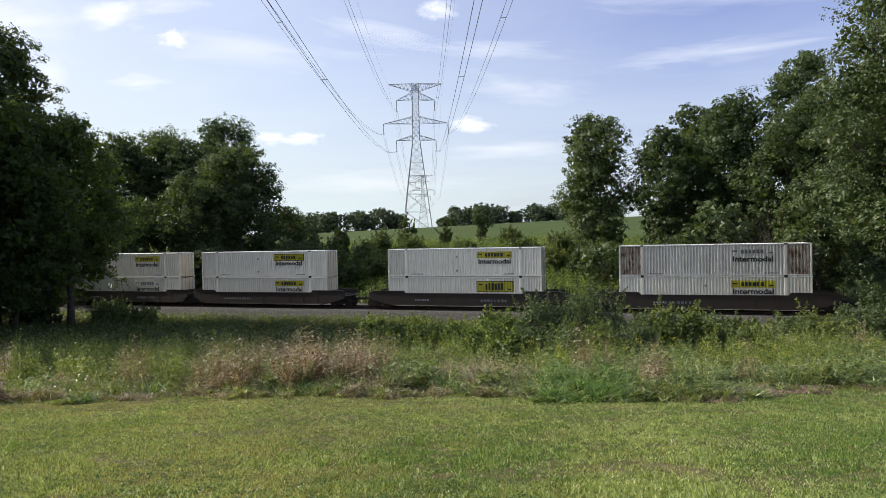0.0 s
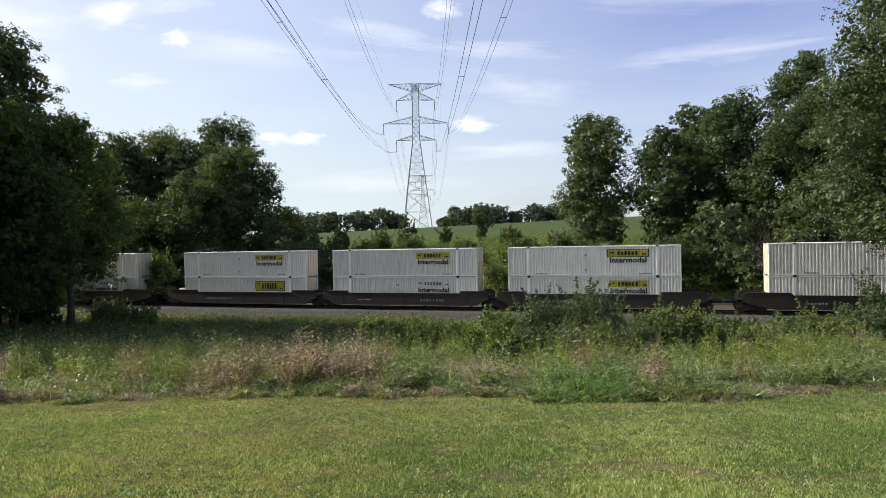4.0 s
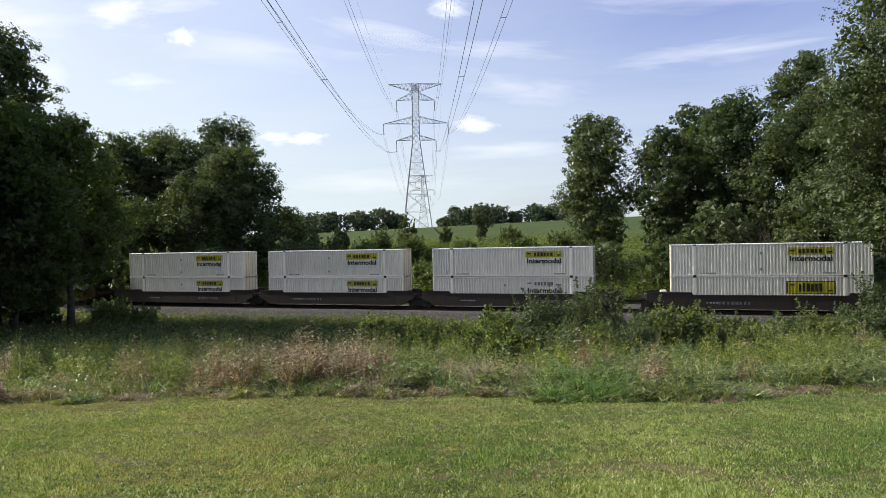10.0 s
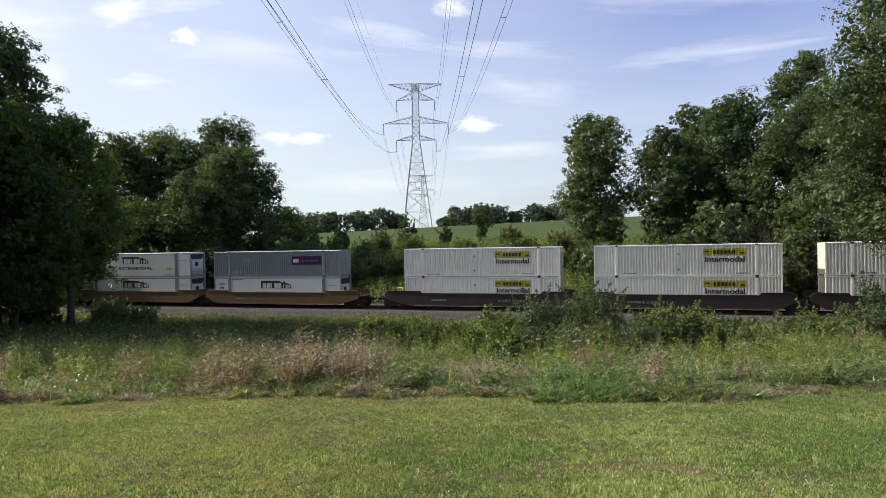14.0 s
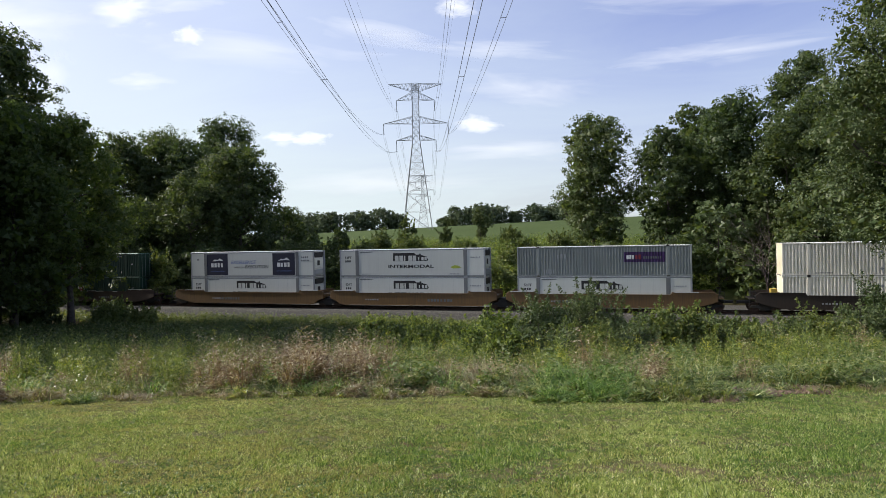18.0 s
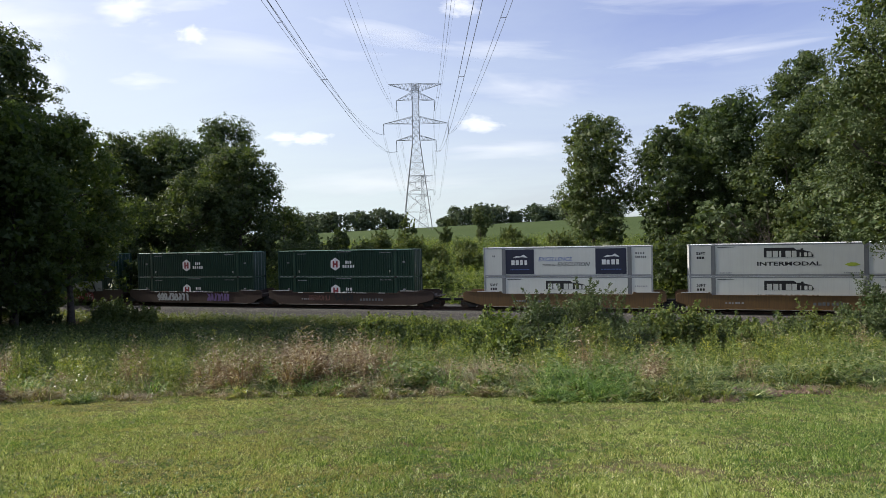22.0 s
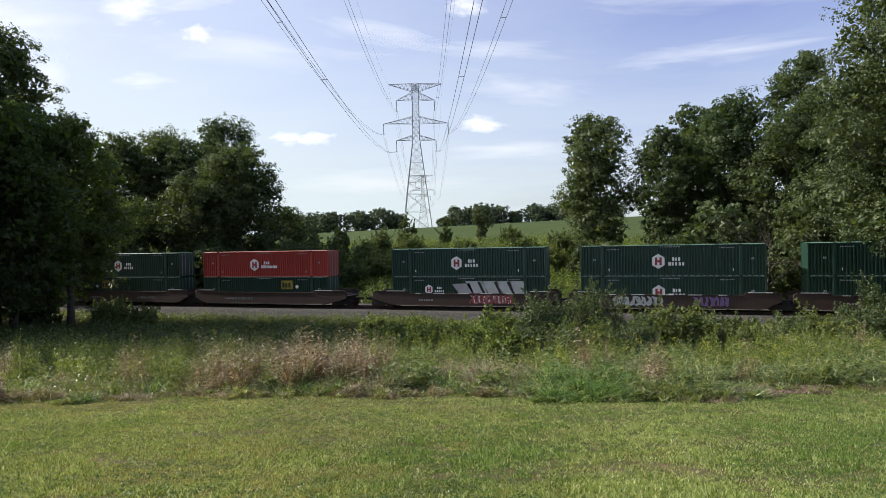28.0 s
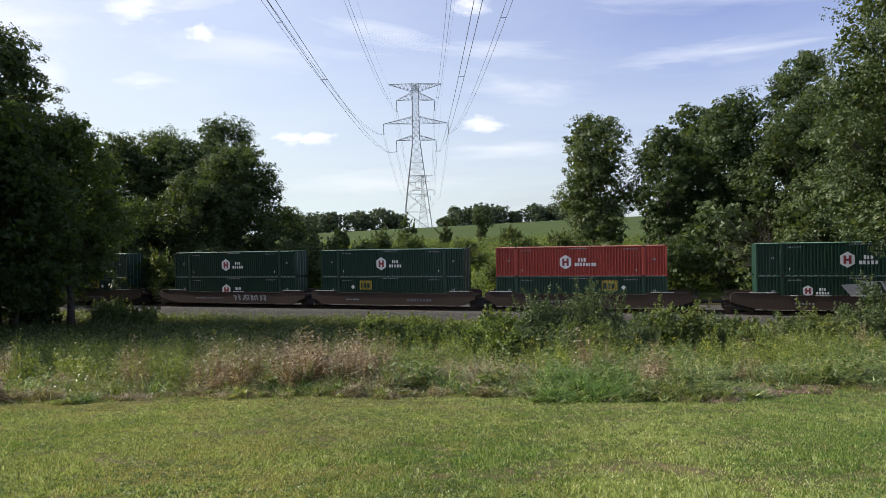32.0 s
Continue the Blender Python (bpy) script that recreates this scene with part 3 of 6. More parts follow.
# far trees on the ridge
FAR = [(-48, 245, 8.0, 6), (-52, 250, 7.2, 6), (-42, 240, 7.6, 5), (-33, 245, 8.0, 6), (-25, 250, 8.8, 6.5), (-62, 255, 8.8, 7), (-18, 248, 6.4, 4),
       (2, 262, 4.0, 4.5), (8, 255, 8.0, 6), (16, 258, 8.8, 6), (22, 262, 8.4, 5.5), (38, 262, 8.0, 5.5), (45, 266, 7.6, 5.5), (50, 258, 8.8, 5), (58, 260, 8.8, 6), (68, 262, 9.6, 7), (30, 262, 5.6, 3)]
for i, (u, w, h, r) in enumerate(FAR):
    tree(u, w, h, r * 1.15, 0.0, 5200, 0.55, LEAF_FAR_HAZED, "round", "distant rounded tree along the ridge of the field", 80 + i)["group"] = "trees on the ridge"

# bushes between the track and the field
BUSH = [(-9.2, 96, 7.4, 2.8, LEAF_BUSH), (-15.5, 98, 7.0, 2.0, LEAF_DARK), (-5.6, 99, 8.6, 1.7, LEAF_BUSH), (-12, 92, 5.2, 3.2, LEAF_BUSH), (-4.4, 94, 5.0, 3.2, LEAF_BRIGHT),
        (6.8, 115, 7.4, 2.6, LEAF_MID), (11.5, 112, 2.6, 2.5, LEAF_BRIGHT), (0.5, 112, 3.6, 1.3, LEAF_MID), (-18, 92, 6.0, 4.1, LEAF_DARK), (-20.5, 86, 7.2, 4.3, LEAF_DARK),
        (-34.5, 79, 7.9, 2.6, LEAF_BRIGHT), (14, 84, 3.6, 2.8, LEAF_BRIGHT), (9, 88, 2.6, 2.6, LEAF_BRIGHT), (4, 90, 2.6, 2.8, LEAF_BRIGHT), (-1, 92, 3.2, 2.6, LEAF_BRIGHT), (17, 90, 4.4, 3.0, LEAF_BUSH),
        (12, 98, 2.6, 2.8, LEAF_BRIGHT), (3.5, 102, 2.2, 2.8, LEAF_BRIGHT), (-8, 86, 4.2, 3.2, LEAF_BUSH), (-14, 85, 5.0, 3.6, LEAF_DARK), (7, 78, 2.6, 2.6, LEAF_BRIGHT), (-2, 82, 2.8, 2.8, LEAF_BRIGHT), (17.5, 80, 4.6, 2.4, LEAF_MID)]
for i, (u, w, h, r, mt) in enumerate(BUSH):
    shrub(u, w, h, r, 6500, 0.24, mt, "leafy green bush on the bank behind the track", 120 + i)["group"] = "bushes on the bank"


def dead_tree(u, w, height, seed):
    """A bare, much forked dead tree."""
    rng = np.random.default_rng(seed)
    x, y = spot(u, w)
    ob = new("dead_tree")
    ob.matrix_basis = pose(x, y, float(ground_z(x, y)))
    todo = [(np.array([0, 0, -0.2]), np.array([0.03, 0, 1.0]), 0.11, 0)]
    while todo:
        p, d, r, depth = todo.pop()
        segs, ln = [], height * (0.34, 0.3, 0.22, 0.14)[depth]
        kids = []
        for k in range(3):
            q = p + d * ln / 3
            segs.append((p, q, r * (1 - 0.2 * k), r * (0.8 - 0.2 * k)))
            if depth < 3 and (k > 0 or depth > 0):
                for _ in range(3 if depth == 0 else 2):
                    nd = d + rng.normal(size=3) * (0.55, 0.55, 0.25)
                    kids.append((q, nd / np.linalg.norm(nd), r * (0.6 - 0.12 * k), depth + 1))
            p = q
            d = d + rng.normal(size=3) * 0.1
            d = d / np.linalg.norm(d)
        v, f = tubes(segs, 5)
        child("trunk" if depth == 0 else "branch", mesh_np("branch", v, f, DEADWOOD, True), ob)
        todo += kids if depth < 2 or rng.random() < 0.5 else []
    return tagged(ob, "bare grey-pink dead tree among green leaves", "tree")


dead_tree(32.2, 63.6, 12.0, 5)

# ---- track ----
TRACK_Y = 63.79
FRONT = 1.295


def track():
    bm = slab([(60.6, -0.32), (61.2, -0.21), (66.4, -0.21), (67.0, -0.32), (72.2, -0.36), (73.4, -1.0), (73.4, -1.5), (58.3, -1.5)], "x", -330, 330)
    me = bpy.data.meshes.new("ballast_bed")
    bm.to_mesh(me)
    bm.free()
    me.materials.append(BALLAST)
    tagged(new("ballast_bed", me), "grey-purple crushed stone ballast bed", "track bed", kind="structure")
    # loose stones on the shoulder towards the lawn
    rng = np.random.default_rng(3)
    n = 17000
    y = 58.5 + 3.2 * rng.random(n)
    z = np.interp(y, [58.3, 60.6, 61.2, 62], [-1.5, -0.32, -0.21, -0.21])
    x = -75 + 130 * rng.random(n)
    c = np.stack([x, y, z + 0.01], 1)
    s = 0.035 + 0.05 * rng.random(n)
    oct_ = np.array([(1, 0, 0), (-1, 0, 0), (0, 1, 0), (0, -1, 0), (0, 0, 1), (0, 0, -1)], float)
    v = c[:, None, :] + oct_[None] * s[:, None, None] * (0.7 + 0.6 * rng.random((n, 6, 1)))
    tri = np.array([(0, 2, 4), (2, 1, 4), (1, 3, 4), (3, 0, 4)])
    f = (np.arange(n)[:, None, None] * 6 + tri[None]).reshape(-1, 3)
    tagged(new("ballast_stones", mesh_np("ballast_stones", v.reshape(-1, 3), f, STONE)), "loose crushed stones on the ballast shoulder", "ballast", kind="stuff")
    prof = [(-0.075, -0.18), (0.075, -0.18), (0.075, -0.165), (0.012, -0.145), (0.012, -0.05), (0.036, -0.035), (0.036, 0.0), (-0.036, 0.0), (-0.036, -0.035), (-0.012, -0.05), (-0.012, -0.145), (-0.075, -0.165)]
    for side in (-0.755, 0.755):
        bm = slab([(TRACK_Y + side + a, b) for a, b in prof], "x", -330, 330)
        me = bpy.data.meshes.new("rail")
        bm.to_mesh(me)
        bm.free()
        me.materials.append(RAIL)
        tagged(new("rail", me), "rusty steel running rail of the railway", "rail", "rails", "structure")
    bm = bmesh.new()
    for i in range(560):
        x = -160 + i * 0.53
        box(bm, x, x + 0.23, TRACK_Y - 1.3, TRACK_Y + 1.3, -0.36, -0.185)
    me = bpy.data.meshes.new("ties")
    bm.to_mesh(me)
    bm.free()
    me.materials.append(TIE)
    tagged(new("ties", me), "dark wooden railway ties bedded in ballast", "ties", kind="stuff")


track()

# ---- train paint ----
WHITE = paint("white_paint", (0.83, 0.80, 0.71), (0.38, 0.31, 0.25), 0.45, 0.34)
WHITE_RUSTY = paint("white_paint_rusty", (0.66, 0.65, 0.61), (0.32, 0.25, 0.19), 0.55, 0.5, 0.18)
RUST_BAY = paint("rusty_bay_paint", (0.46, 0.42, 0.36), (0.2, 0.13, 0.085), 0.7, 0.9, 0.62, (0.09, 0.042, 0.02))
CREAM = paint("door_paint", (0.72, 0.64, 0.47), (0.38, 0.34, 0.27), 0.5, 0.4, 0.08)
ROOFTIN = paint("roof_paint", (0.78, 0.78, 0.77), (0.6, 0.59, 0.56), 0.4, 0.3)
SMOOTH = paint("smooth_white", (0.575, 0.59, 0.56), (0.42, 0.42, 0.39), 0.35, 0.22)
POSTGREY = paint("grey_frame", (0.30, 0.315, 0.33), (0.2, 0.2, 0.2), 0.5, 0.4)
DARKPOST = paint("dark_post", (0.17, 0.18, 0.19), (0.09, 0.09, 0.09), 0.5, 0.5)
SEAM = paint("panel_seam", (0.46, 0.48, 0.49), (0.36, 0.36, 0.36), 0.5, 0.3)
GREYBOX = paint("grey_paint", (0.245, 0.268, 0.262), (0.15, 0.155, 0.15), 0.5, 0.3)
GREEN = paint("dark_green_paint", (0.009, 0.040, 0.025), (0.014, 0.03, 0.022), 0.45, 0.4)
RED = paint("red_paint", (0.34, 0.042, 0.03), (0.22, 0.05, 0.04), 0.45, 0.35)
ROOFGREEN = paint("green_roof", (0.10, 0.21, 0.15), (0.2, 0.26, 0.2), 0.4, 0.4)
ROOFRED = paint("red_roof", (0.55, 0.2, 0.15), (0.5, 0.3, 0.25), 0.4, 0.4)
CARBROWN = paint("car_brown", (0.034, 0.022, 0.015), (0.018, 0.0135, 0.011), 0.7, 0.6, 0.12, (0.09, 0.045, 0.03))
CARRUST = paint("car_rust", (0.058, 0.034, 0.024), (0.036, 0.022, 0.017), 0.75, 0.6, 0.2, (0.2, 0.085, 0.03))
CARYELLOW = paint("car_yellow", (0.145, 0.08, 0.025), (0.07, 0.04, 0.022), 0.6, 0.6, 0.1, (0.15, 0.07, 0.035))
BLACKSTEEL = surface("black_steel", (0.012, 0.011, 0.011), (0.03, 0.027, 0.025), 3, 0.7, 0.2, 0.3)


def ink(name, col, rough=0.5):
    return surface(name, tuple(c * 0.82 for c in col), col, 1.5, rough, 0, 0.05)


YELLOW, BLACK, NAVY, INKWHITE = ink("yellow_decal", (0.48, 0.43, 0.03)), ink("black_decal", (0.012, 0.013, 0.015)), ink("navy_decal", (0.012, 0.016, 0.042)), ink("white_decal", (0.72, 0.73, 0.74))
PURPLE, INKRED, BLUE, FADED = ink("purple_decal", (0.05, 0.016, 0.10)), ink("red_decal", (0.24, 0.03, 0.04)), ink("blue_decal", (0.10, 0.16, 0.40)), ink("faded_decal", (0.13, 0.135, 0.14))
OLIVE, SILVER, LILAC, GRIME, SCARLET, EDGEWHITE = ink("olive_decal", (0.36, 0.44, 0.05)), ink("silver_spray", (0.40, 0.42, 0.43)), ink("purple_spray", (0.16, 0.10, 0.24)), ink("pale_spray", (0.3, 0.3, 0.32)), ink("red_spray", (0.30, 0.055, 0.065)), ink("edge_white", (0.66, 0.65, 0.62))
RUSTTAG = ink("rust_spray", (0.16, 0.07, 0.055))
OCHRE = ink("ochre_decal", (0.42, 0.30, 0.05))

LEN, HIGH = 16.154, 2.896
PERIOD, DEEP = 0.268, 0.085


def rib(x):
    """Depth of the corrugated wall at x, and the breaks of its profile."""
    f = (x % PERIOD) / PERIOD
    return DEEP * float(np.interp(f, [0, 0.34, 0.5, 0.84, 1.0], [0, 0, 1, 1, 0]))


def rib_patch(x0, x1, z0, z1, lift=0.0):
    """A strip of corrugated wall that faces -y, its ribs standing out to y = -lift."""
    k0, k1 = int(x0 / PERIOD) - 1, int(x1 / PERIOD) + 2
    xs = sorted({x0, x1, *[k * PERIOD + f * PERIOD for k in range(k0, k1) for f in (0, 0.34, 0.5, 0.84) if x0 < (k + f) * PERIOD < x1]})
    bm = bmesh.new()
    lo = [bm.verts.new((x, rib(x) - lift, z0)) for x in xs]
    hi = [bm.verts.new((x, rib(x) - lift, z1)) for x in xs]
    for i in range(len(xs) - 1):
        bm.faces.new((lo[i], lo[i + 1], hi[i + 1], hi[i]))
    return bm


TEXTS = {}


def lettering(words, width, height, mat, parent, x, z, y, name="lettering", bold=0.03, slant=0.0):
    """Words that face -y, their lower left corner at x, z."""
    key = (words, bold, slant)
    if key not in TEXTS:
        cu = bpy.data.curves.new("lettering", "FONT")
        cu.body, cu.size, cu.offset, cu.resolution_u, cu.shear = words, 1.0, bold, 3, slant
        ob = bpy.data.objects.new("lettering", cu)
        me = bpy.data.meshes.new_from_object(ob)
        bpy.data.objects.remove(ob)
        co = np.zeros(len(me.vertices) * 3, dtype=np.float32)
        me.vertices.foreach_get("co", co)
        co = co.reshape(-1, 3)
        co[:, :2] = (co[:, :2] - co[:, :2].min(0)) / (co[:, :2].max(0) - co[:, :2].min(0))
        me.vertices.foreach_set("co", np.stack([co[:, 0], co[:, 2] * 0, co[:, 1]], 1).ravel())
        TEXTS[key] = me
    me = TEXTS[key].copy()
    me.materials.clear()
    me.materials.append(mat)
    ob = child(name, me, parent)
    ob.matrix_basis = Matrix.LocRotScale((x, y, z), None, (width, 1, height))
    return ob


def plate(pts, y, thick=0.004):
    """A flat decal: the outline pts (x, z), facing -y."""
    return slab(pts, "y", y - thick, y)


def rect(x0, x1, z0, z1):
    return [(x0, z0), (x1, z0), (x1, z1), (x0, z1)]


def marks(x0, x1, z0, z1, n, y, rng, fill=0.7):
    """A row of plain bars in place of writing."""
    bm = bmesh.new()
    step = (x1 - x0) / n
    for i in range(n):
        wd = step * fill * (0.7 + 0.45 * rng.random())
        a = x0 + i * step
        h = (z1 - z0) * (0.82 + 0.18 * rng.random())
        box(bm, a, a + wd, y - 0.004, y, z0, z0 + h)
    return bm


def bars(name, parent, mat, *row):
    """Plain bars: those of a logo one by one, small writing as one joined row."""
    bm = marks(*row)
    if name.startswith("logo") or name.startswith("badge"):
        bm.free()
        x0, x1, z0, z1, n, y, rng = row[:7]
        fill = row[7] if len(row) > 7 else 0.7
        step = (x1 - x0) / n
        for i in range(n):
            a = x0 + i * step
            part(name, boxes((a, a + step * fill * (0.75 + 0.4 * rng.random()), y - 0.004, y, z0, z0 + (z1 - z0) * (0.86 + 0.14 * rng.random()))), mat, parent)
    else:
        part(name, bm, mat, parent)["kind"] = "stuff"


# ---- containers ----
POSTS = ((0.0, 0.13), (1.95, 2.18), (13.975, 14.205), (16.024, 16.154))
BAYS = ((0.13, 1.95), (2.18, 13.975), (14.205, 16.024))


def container(wall, frame_mat, roof_mat, label, ribbed=True, end_mat=None, bay_mats=None, reefer=False):
    """A 53 ft box with its floor's left end at the origin, its middle on y = 0."""
    ob = new("shipping_container")
    tagged(ob, label, "container", "containers of the train")
    end_mat = end_mat or wall
    for side in (-1, 1):
        for i, (a, b) in enumerate(BAYS):
            mt = bay_mats[i] if bay_mats else wall
            if ribbed:
                bm = rib_patch(a - 0.02, b + 0.02, 0.16, HIGH - 0.1)
                back = pose(0, -FRONT + 0.012, 0) if side < 0 else pose(0, FRONT - 0.012, 0) @ Matrix.Diagonal((1, -1, 1, 1))
                if side > 0:
                    bmesh.ops.transform(bm, matrix=back, verts=bm.verts)
                    part("side_wall", bm, mt, ob)
                else:
                    part("side_wall", bm, mt, ob, "", back)
            else:
                y0, y1 = (-FRONT + 0.012, -FRONT + 0.06) if side < 0 else (FRONT - 0.06, FRONT - 0.012)
                part("side_wall", softened(boxes((a + 0.03, b - 0.03, y0, y1, 0.2, HIGH - 0.15)), 0.008), mt, ob)
                part("wall_backing", boxes((a - 0.02, b + 0.02, y0 + 0.02 if side < 0 else y0 - 0.02, y1 + 0.02 if side < 0 else y1 - 0.02, 0.1, HIGH - 0.08)), frame_mat, ob)
                if side < 0 and i == 1:
                    for k in range(1, 10):
                        x = a + (b - a) * k / 10
                        part("panel_seam", boxes((x - 0.006, x + 0.006, y0 - 0.002, y0 + 0.01, 0.24, HIGH - 0.2)), SEAM, ob)
        for a, b in POSTS:
            y0, y1 = (-FRONT, -FRONT + 0.12) if side < 0 else (FRONT - 0.12, FRONT)
            if not ribbed and a in (1.95, 13.975):
                part("post_cover", softened(boxes((a - 0.09, b + 0.06, y0 - 0.01 if side < 0 else y1 - 0.02, y0 + 0.02 if side < 0 else y1 + 0.01, 0.12, HIGH - 0.12)), 0.008), DARKPOST, ob, "dark grey lifting post")
            part("corner_post" if a in (0.0, 16.024) else "lifting_post", softened(boxes((a, b, y0, y1, 0.0, HIGH)), 0.012), frame_mat, ob)
            for z0, z1 in ((-0.002, 0.118), (HIGH - 0.116, HIGH + 0.004)):
                yy = y0 - 0.004 if side < 0 else y1 + 0.004
                part("corner_casting", boxes((a - 0.02, b + 0.02, min(yy, yy - side * 0.16), max(yy, yy - side * 0.16), z0, z1)), POSTGREY if reefer or not ribbed else BLACKSTEEL if a in (1.95, 13.975) else frame_mat, ob)
        y0, y1 = (-FRONT + 0.002, -FRONT + 0.09) if side < 0 else (FRONT - 0.09, FRONT - 0.002)
        part("top_rail", boxes((0.13, 16.024, y0, y1, HIGH - 0.1, HIGH - 0.02)), frame_mat, ob)
        part("bottom_rail", boxes((0.13, 16.024, y0, y1, 0.05, 0.17)), frame_mat, ob)
    bm = rib_patch(0.1, LEN - 0.1, -FRONT + 0.04, FRONT - 0.04)
    bmesh.ops.transform(bm, matrix=Matrix(((1, 0, 0, 0), (0, 0, 1, 0), (0, -0.6, 0, HIGH + 0.003), (0, 0, 0, 1))), verts=bm.verts)
    part("roof", bm, roof_mat, ob)
    part("roof_edge", slab([(-FRONT - 0.001, HIGH - 0.045), (-FRONT + 0.05, HIGH + 0.012), (-FRONT + 0.1, HIGH + 0.012), (-FRONT + 0.1, HIGH - 0.045)], "x", 0.02, LEN - 0.02), roof_mat, ob)
    part("floor", boxes((0.1, LEN - 0.1, -FRONT + 0.05, FRONT - 0.05, 0.05, 0.15)), frame_mat, ob)
    part("front_wall", softened(boxes((0.03, 0.09, -FRONT + 0.11, FRONT - 0.11, 0.1, HIGH - 0.05)), 0.01), end_mat, ob)
    if reefer:
        part("front_wall", boxes((LEN - 0.3, LEN - 0.25, -FRONT + 0.1, FRONT - 0.1, 0.1, HIGH - 0.05)), SMOOTH, ob)
        part("cooling_unit", softened(boxes((LEN - 0.25, LEN - 0.05, -0.95, 0.95, 0.95, 2.05)), 0.04), SMOOTH, ob, "white cooling unit housing")
        part("grille", slab([(-1.0, 2.7), (1.0, 2.7), (0.98, 2.4), (0.75, 2.12), (-0.75, 2.12), (-0.98, 2.4)], "x", LEN - 0.2, LEN - 0.045), BLACKSTEEL, ob, "black fan opening")
        part("control_panel", boxes((LEN - 0.06, LEN - 0.035, -0.45, 0.1, 1.25, 1.8)), BLACKSTEEL, ob, "black control panel")
        part("fuel_tank", softened(boxes((LEN - 0.25, LEN - 0.05, -0.95, 0.95, 0.2, 0.8)), 0.06), POSTGREY, ob)
    else:
        for y0, y1 in ((-FRONT + 0.11, -0.01), (0.01, FRONT - 0.11)):
            door = part("door", softened(boxes((LEN - 0.09, LEN - 0.03, y0, y1, 0.14, HIGH - 0.1)), 0.01), end_mat, ob)
            for f in (0.3, 0.75):
                yy = y0 + (y1 - y0) * f
                v, fc = tubes([((LEN - 0.0, yy, 0.1), (LEN - 0.0, yy, HIGH - 0.07), 0.018, 0.018)], 6)
                child("lock_rod", mesh_np("lock_rod", v, fc, POSTGREY, True), door)
            for k in range(4):
                z = 0.4 + k * 0.66
                ye = y0 if y0 < -0.5 else y1
                part("hinge", boxes((LEN - 0.03, LEN - 0.005, min(ye, ye * 0.86), max(ye, ye * 0.86), z, z + 0.07)), frame_mat, door)
        rngd = random.Random(4)
        bars("door_marking", ob, FADED, LEN - 0.028, LEN - 0.024, 2.1, 2.2, 1, -0.2, rngd)
    return ob


FACE = -FRONT + 0.012
DEC = FACE - 0.004


def decal(name, x0, x1, z0, z1, mat, parent, lift=0.004, label=""):
    return part(name, rib_patch(x0, x1, z0, z1, lift), mat, parent, label, pose(0, FACE, 0))


def hauler(wall, faded=False, boxed=False, words=True, seed=1, bays=None):
    label = "white corrugated container with " + ("faded black logo" if faded else "black-edged yellow logo" if boxed else "yellow logo panel") + (" and dark lettering" if words else "")
    if bays:
        label = "rust-stained white corrugated container with faded dark lettering"
    ob = container(wall, wall, ROOFTIN, label, True, CREAM, bays)
    rng = random.Random(seed)
    z0, z1 = (1.42, 2.4) if boxed and not words else (1.88, 2.52)
    if not faded:
        if boxed:
            decal("logo_border", 9.55, 13.35, z0 - 0.06, z1 + 0.06, BLACK, ob, 0.004)
        decal("logo_panel", 9.65, 13.25, z0, z1, YELLOW, ob, 0.008, "yellow logo panel")
    dark = FADED if faded else BLACK
    bars("logo_bar", ob, dark, 10.5, 12.4, z0 + 0.15, z1 - 0.12, 6, FACE - 0.012, rng)
    part("logo_bar", boxes((9.8, 10.2, FACE - 0.016, FACE - 0.012, z1 - 0.32, z1 - 0.2)), dark, ob)
    part("logo_bar", boxes((12.75, 13.1, FACE - 0.016, FACE - 0.012, z0 + 0.16, z0 + 0.28)), dark, ob)
    if words:
        lettering("Intermodal", 3.3, 0.5, BLACK, ob, 9.82, 1.3, DEC - 0.004)
    bars("marking", ob, FADED, 2.6, 3.9, 0.24, 0.34, 9, DEC, rng)
    bars("marking", ob, FADED, 12.4, 13.5, 0.24, 0.34, 8, DEC, rng)
    if seed % 2:
        for zc in (2.05, 0.62):
            part("placard", plate([(7.55, zc - 0.15), (7.7, zc), (7.55, zc + 0.15), (7.4, zc)], DEC), POSTGREY, ob)
    return ob


